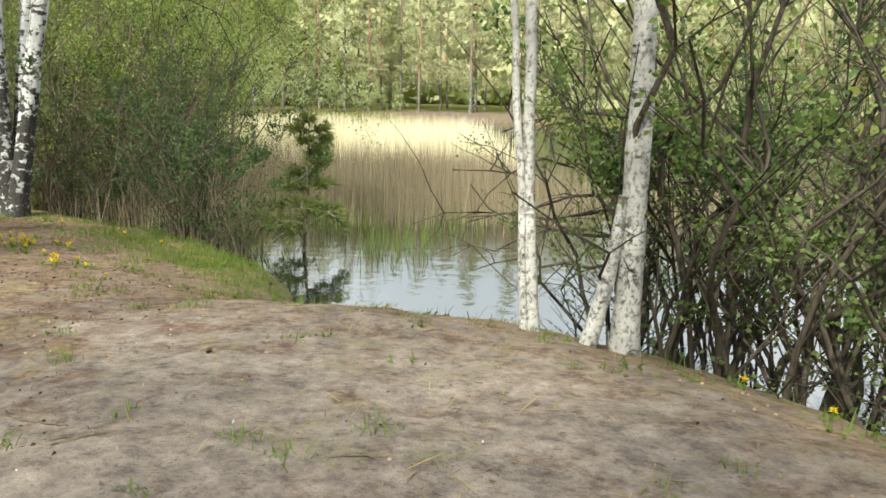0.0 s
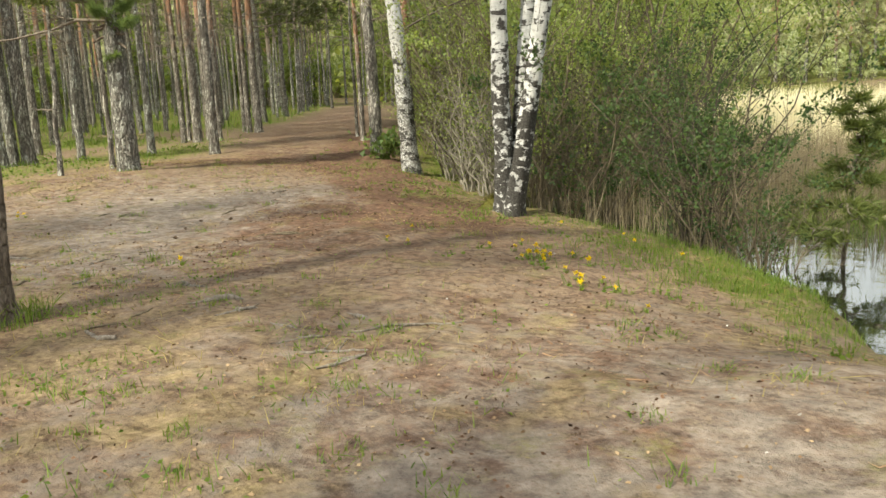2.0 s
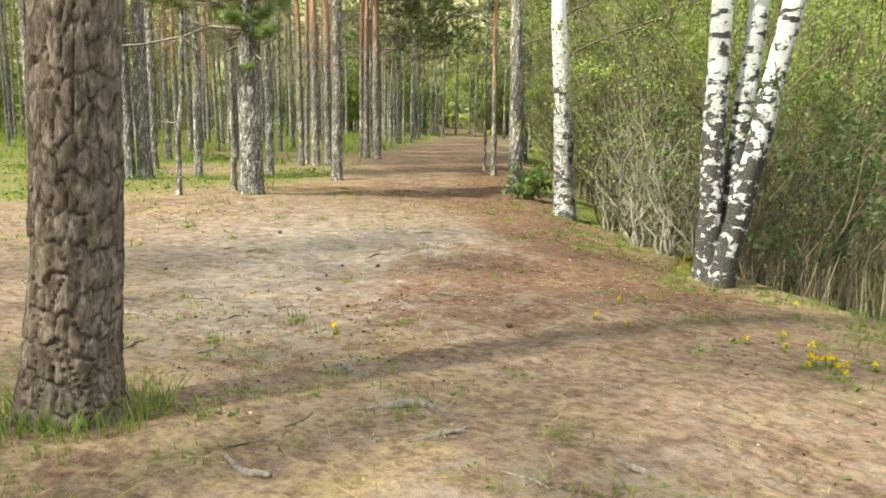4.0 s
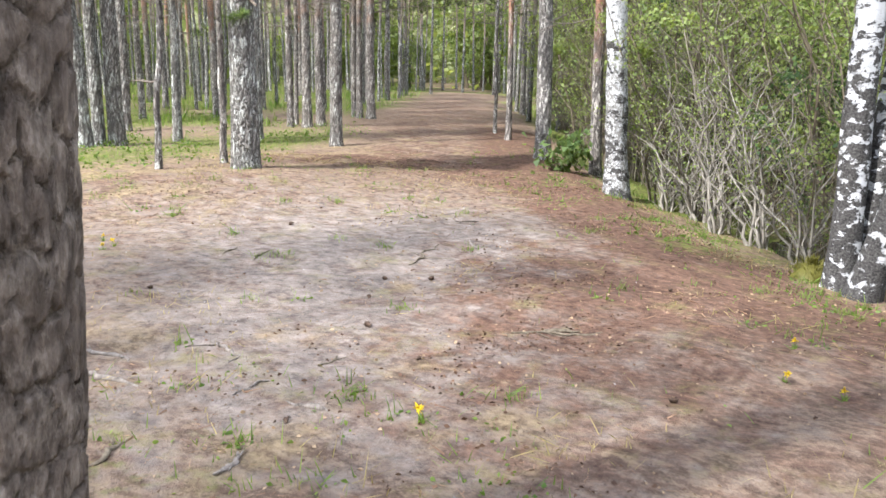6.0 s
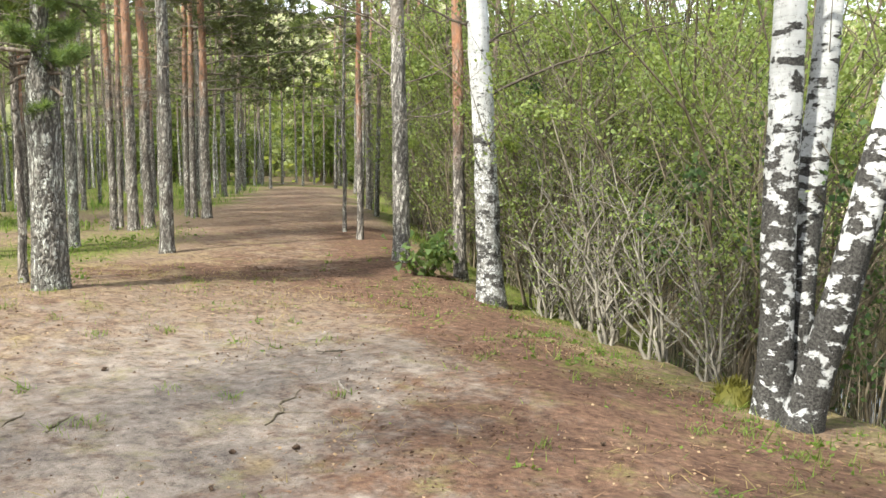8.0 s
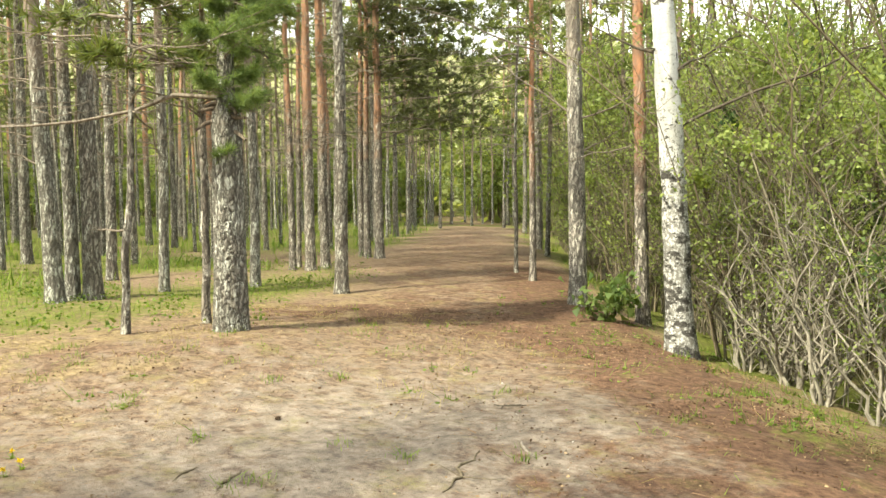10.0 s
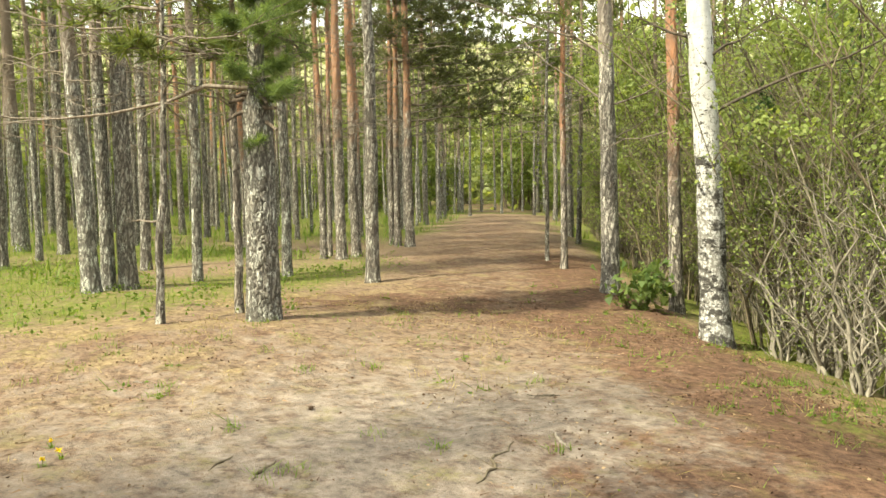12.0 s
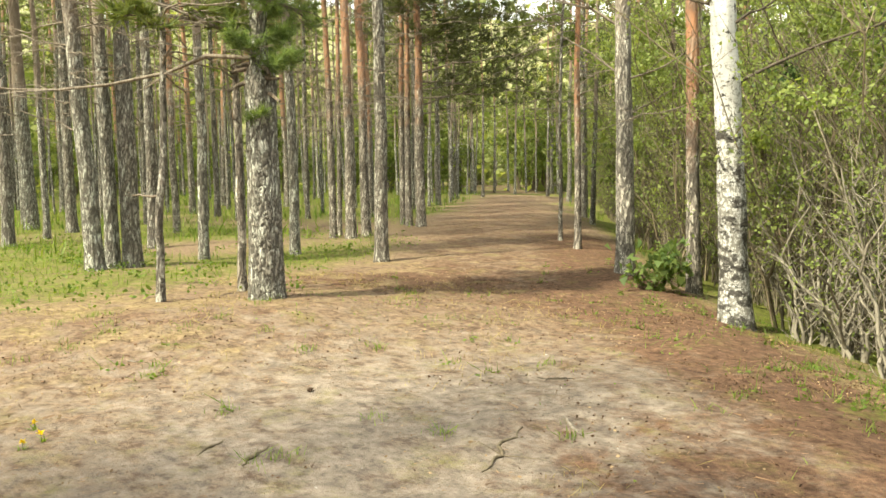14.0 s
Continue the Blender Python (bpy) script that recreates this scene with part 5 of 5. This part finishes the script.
at = scatter(30000, -14, 1.5, 2.5, 15, lambda x, y: (shore(x, y) < -0.15) * np.clip(0.08 + 0.9 * zones(x, y)[1] + 0.5 * zones(x, y)[3], 0, 1) * np.clip(field(x, y, 2.1, 2) * 3 - 1.0, 0.03, 1), r)
at[:, 2] += 0.006
flecks.leaves(at, 0.021, 0.8, r)
stuff("straw_bits", flecks, FLECKS, "pale tan bits of straw and old leaves on the soil", "litter", smooth=False)
green_bits = Shape()


def green_keep(x, y):
    where_green = 0.8 * hump(x, y, -4.6, 4.7, 0.9) + 0.9 * hump(x, y, -6.6, 4.5, 0.55) + 0.6 * hump(x, y, -7.6, 5.9, 0.6) + 0.5 * hump(x, y, -6.1, 6.2, 0.6) + 0.45 * hump(x, y, -6.2, 10.3, 0.6) + 0.5 * hump(x, y, -8.6, 12.6, 0.7) + 0.35 * hump(x, y, -12.0, 11.8, 0.9)
    return np.clip(where_green, 0, 1) * np.clip(field(x, y, 3.3, 1) * 4 - 1.9, 0, 1)


at = scatter(110000, -14, -2, 2.5, 15, green_keep, r)
at[:, 2] += 0.006
green_bits.leaves(at[::2], 0.026, 0.5, r)
green_bits.blades(at[1::2], 0.055, 0.006, 0.9, r)
stuff("low_greenery", green_bits, GRASS, "thin green patches of low grass and herbs among the litter", "grass", smooth=False)
chips = Shape()
chips.leaves(scatter(150, -11, 1, 2, 12, lambda x, y: (shore(x, y) < -0.5) * 0.9, r) + (0, 0, 0.008), 0.017, 0.8, r)
stuff("pale_chips", chips, PALE_BITS, "tiny pale chips of bark and stone on the sand", "litter", smooth=False)


# ---- things lying on the ground ----
def stick(ends, thick, mat, words, seed, bend=0.26, name="stick", forks=2):
    r = np.random.default_rng(seed)
    (x0, y0), (x1, y1) = ends
    cx, cy, ln = (x0 + x1) / 2, (y0 + y1) / 2, math.hypot(x1 - x0, y1 - y0)
    t = thing(name, cx, cy, words, name.replace("_", " "), "sticks and roots on the ground")
    n, thick = 15, thick * 0.68
    f = np.linspace(0, 1, n)
    off = np.cumsum(r.normal(size=n)) * bend * ln / n * 1.6
    off -= np.linspace(off[0], off[-1], n)
    px = x0 + f * (x1 - x0) - off * (y1 - y0) / ln
    py = y0 + f * (y1 - y0) + off * (x1 - x0) / ln
    sunk = 0.1 if name in ("root", "driftwood") else 0.5
    h = land(px, py) + thick * (sunk + 0.5 * np.sin(f * 7 + seed))
    s = Shape()
    base = float(land(cx, cy))
    p = np.stack([px - cx, py - cy, h - base], -1)
    s.tube(p, thick * (0.22 + 0.85 * np.sin(np.pi * (0.04 + 0.9 * f)) ** 0.8) * r.uniform(0.7, 1.25, n), 9, 0.3, seed)
    for _ in range(forks):
        i = r.integers(2, n - 2)
        q = p[i] + np.linspace(0, 1, 4)[:, None] * np.array([r.normal(), r.normal(), 0.15]) * ln * 0.22
        s.tube(q, thick * np.linspace(0.5, 0.2, 4), 5)
    part("wood", s, mat, t)


for i, (a, b, th, m, words, name) in enumerate((
    ((-4.22, 5.70), (-3.73, 6.24), 0.013, STICK_GREY, "thin grey stick lying on the needles", "stick"),
    ((-4.21, 5.27), (-3.89, 5.48), 0.018, STICK_GREY, "weathered grey root end in the sand", "root"),
    ((-3.94, 5.11), (-3.87, 5.43), 0.020, STICK_GREY, "weathered grey root end in the sand", "root"),
    ((-4.74, 5.62), (-4.52, 5.61), 0.012, STICK_GREY, "short grey twig on the needles", "stick"),
    ((-4.43, 5.34), (-4.27, 5.61), 0.014, STICK_GREY, "crooked grey root in the sand", "root"),
    ((-5.72, 5.86), (-5.40, 6.08), 0.034, STICK_GREY, "chunk of weathered grey wood", "driftwood"),
    ((-7.15, 8.06), (-6.79, 8.36), 0.012, TWIG_BROWN, "brown stick on the path", "stick"),
    ((-6.36, 6.34), (-5.94, 6.25), 0.022, STICK_GREY, "arched grey pine root out of the soil", "root"),
    ((-7.15, 5.92), (-7.23, 6.10), 0.016, STICK_GREY, "grey twig by the old pine", "stick"),
    ((-5.71, 5.03), (-5.40, 5.02), 0.026, STICK_GREY, "grey pine root out of the soil", "root"),
    ((-7.20, 8.04), (-6.90, 8.31), 0.013, TWIG_BROWN, "bent brown stick on the path", "stick"),
    ((-8.71, 6.13), (-8.15, 6.27), 0.022, STICK_GREY, "pale pine root along the ground", "root"),
    ((-8.43, 6.88), (-8.02, 6.81), 0.018, STICK_GREY, "pale pine root along the ground", "root"),
    ((-8.75, 9.02), (-8.95, 9.66), 0.012, TWIG_BROWN, "thin brown stick on the path", "stick"),
    ((-8.87, 9.96), (-8.62, 9.76), 0.013, STICK_GREY, "pale stick on the path", "stick"),
    ((-7.65, 6.95), (-7.70, 7.14), 0.011, TWIG_BROWN, "short brown twig on the sand", "stick"),
    ((-7.70, 6.46), (-7.70, 6.68), 0.012, STICK_GREY, "short grey twig on the needles", "stick"),
    ((-9.56, 10.72), (-9.31, 10.79), 0.012, TWIG_DARK, "dark twig on the sand", "stick"),
    ((-9.98, 8.21), (-10.04, 8.42), 0.010, TWIG_BROWN, "small brown twig on the sand", "stick"),
    ((-9.67, 8.27), (-9.76, 8.51), 0.014, TWIG_BROWN, "forked brown twig on the sand", "stick"),
    ((-12.17, 9.05), (-12.07, 9.09), 0.010, STICK_GREY, "pale chip of wood", "stick"),
    ((-1.80, 3.93), (-1.54, 3.88), 0.009, TWIG_BROWN, "thin brown stick on the sand", "stick"),
    ((-1.49, 3.66), (-1.33, 3.78), 0.009, TWIG_BROWN, "thin brown stick on the sand", "stick"),
    ((-7.45, 6.57), (-7.24, 6.61), 0.018, STICK_GREY, "knotted grey pine root out of the soil", "root"),
    ((-8.96, 6.39), (-8.49, 6.43), 0.016, STICK_GREY, "knotted grey pine root out of the soil", "root"),
    ((-7.55, 5.66), (-7.67, 5.90), 0.014, TWIG_BROWN, "dark brown stick on the needles", "stick"),
    ((-5.79, 5.10), (-5.78, 5.30), 0.012, TWIG_BROWN, "dark brown stick on the needles", "stick"),
    ((-5.81, 5.44), (-5.83, 5.63), 0.012, TWIG_BROWN, "dark brown stick on the needles", "stick"),
    ((-6.24, 5.38), (-6.13, 5.42), 0.012, STICK_GREY, "knotted grey pine root out of the soil", "root"),
    ((-5.23, 5.63), (-5.12, 5.90), 0.022, STICK_GREY, "knotted grey pine root out of the soil", "root"),
    ((-4.47, 6.06), (-4.30, 6.03), 0.022, STICK_GREY, "knotted grey pine root out of the soil", "root"),
    ((-0.45, 3.60), (-0.20, 3.66), 0.007, TWIG_BROWN, "thin brown stick on the sand", "stick"),
)):
    stick((a, b), th, m, words, 200 + i, name=name)

# pine cones
cone_seed = thing("pine_cone", -7.9, 7.6, "small dark open pine cone on the sand", "pine cone", "pine cones on the ground")
s = Shape()
s.tube([(-0.022, 0, 0.014), (-0.012, 0, 0.016), (0.006, 0, 0.016), (0.024, 0, 0.014)], [0.009, 0.016, 0.014, 0.004], 8, 0.1, 4)
cr = np.random.default_rng(2)
a, u = np.arange(34) * 2.4, np.linspace(-0.02, 0.022, 34)
rad = 0.016 - 0.30 * np.abs(u + 0.006)
s.leaves(np.stack([u, np.cos(a) * rad, 0.016 + np.sin(a) * rad], -1), 0.012, 0.0, cr)
part("cone_body", s, CONE, cone_seed, smooth=False)
r = np.random.default_rng(41)
for p in scatter(90, -11, -0.5, 3.0, 10.5, lambda x, y: 0.05 + 0.75 * hump(x, y, -8.2, 7.4, 1.1) + 0.35 * hump(x, y, -9.2, 9.0, 1.2) + 0.12 * hump(x, y, -2, 4, 1.5), r):
    copy_thing(cone_seed, pose(p[0], p[1], p[2], r.uniform(-20, 20), r.uniform(-15, 15), r.uniform(0, 360)) @ Matrix.Scale(r.uniform(0.6, 0.95), 4))

# dandelions
flower = thing("dandelion", -4.24, 8.28, "yellow dandelion in flower with green leaves", "flower", "dandelions on the bank")
s = Shape()
s.tube([(0, 0, -0.01), (0.004, 0.002, 0.03), (0.006, 0.004, 0.065)], [0.003, 0.0028, 0.0026], 5)
part("stem", s, GRASS, flower)
s = Shape()
head = np.tile(np.array([[0.006, 0.004, 0.064]]), (26, 1))
s.needles(head, np.tile([[0, 0, 0.25]], (26, 1)), 0.032, 0.016, 1, 0.6, np.random.default_rng(5))
part("flower_head", s, PETALS, flower, "yellow flower head", smooth=False)
s = Shape()
s.blades(np.random.default_rng(6).normal(size=(9, 3)) * (0.012, 0.012, 0), 0.045, 0.014, 1.6, np.random.default_rng(8))
part("leaf_rosette", s, GRASS, flower, smooth=False)
r = np.random.default_rng(51)
patches = [(-4.63, 8.79), (-3.48, 7.42), (-3.61, 7.72), (-3.72, 8.21), (-3.92, 9.78), (-2.91, 7.17), (-5.86, 8.82), (-5.05, 10.6), (-4.75, 8.39), (-3.48, 7.86), (-4.5, 8.38), (-3.8, 7.89), (-4.07, 8.06),
           (-4.20, 8.35), (-4.28, 8.22), (-4.33, 8.30), (-4.15, 8.22), (-4.22, 8.40), (-4.30, 8.12), (-4.12, 8.32), (-3.56, 7.66), (-3.66, 7.78), (-4.0, 8.5), (-4.4, 8.6), (-3.3, 7.6),
           (-10.77, 7.78), (-11.03, 7.86), (-5.75, 8.25), (-10.72, 7.66), (-6.85, 6.76), (-5.47, 8.18), (1.49, 5.11), (1.9, 5.0), (-4.2, 10.3), (-3.3, 9.3)]
for x, y in patches:
    copy_thing(flower, pose(x, y, float(land(x, y)), r.uniform(-12, 12), r.uniform(-12, 12), r.uniform(0, 360)) @ Matrix.Scale(r.uniform(0.7, 1.05), 4))

# mossy hummock at the foot of the birch clump
s = Shape()
a, h = np.meshgrid(np.linspace(0, 2 * np.pi, 15)[:-1], np.linspace(0, 1, 6), indexing="ij")
rr = np.cos(h * np.pi / 2) ** 0.8 * 0.20 * (0.45 + 0.75 * field(np.cos(a) * 2, np.sin(a) * 2 + h * 4, 1.0, 2))
v = np.stack([np.cos(a) * rr, np.sin(a) * rr, -0.06 + 0.19 * np.sin(h * np.pi / 2)], -1)
ii, jj = np.meshgrid(np.arange(14), np.arange(5), indexing="ij")
k0, k1 = ii * 6 + jj, ((ii + 1) % 14) * 6 + jj
s.add(v.reshape(-1, 3), np.stack([k0, k1, k1 + 1, k0 + 1], -1).reshape(-1, 4))
mound = v.reshape(-1, 3)
s.blades(np.repeat(mound, 5, 0) + np.random.default_rng(3).normal(size=(len(mound) * 5, 3)) * 0.02, 0.05, 0.012, 0.8, np.random.default_rng(4))
t = thing("mossy_hummock", -6.42, 11.55, "yellow-green mossy hummock at the foot of the birches", "moss")
part("moss", s, MOSS, t, smooth=False)
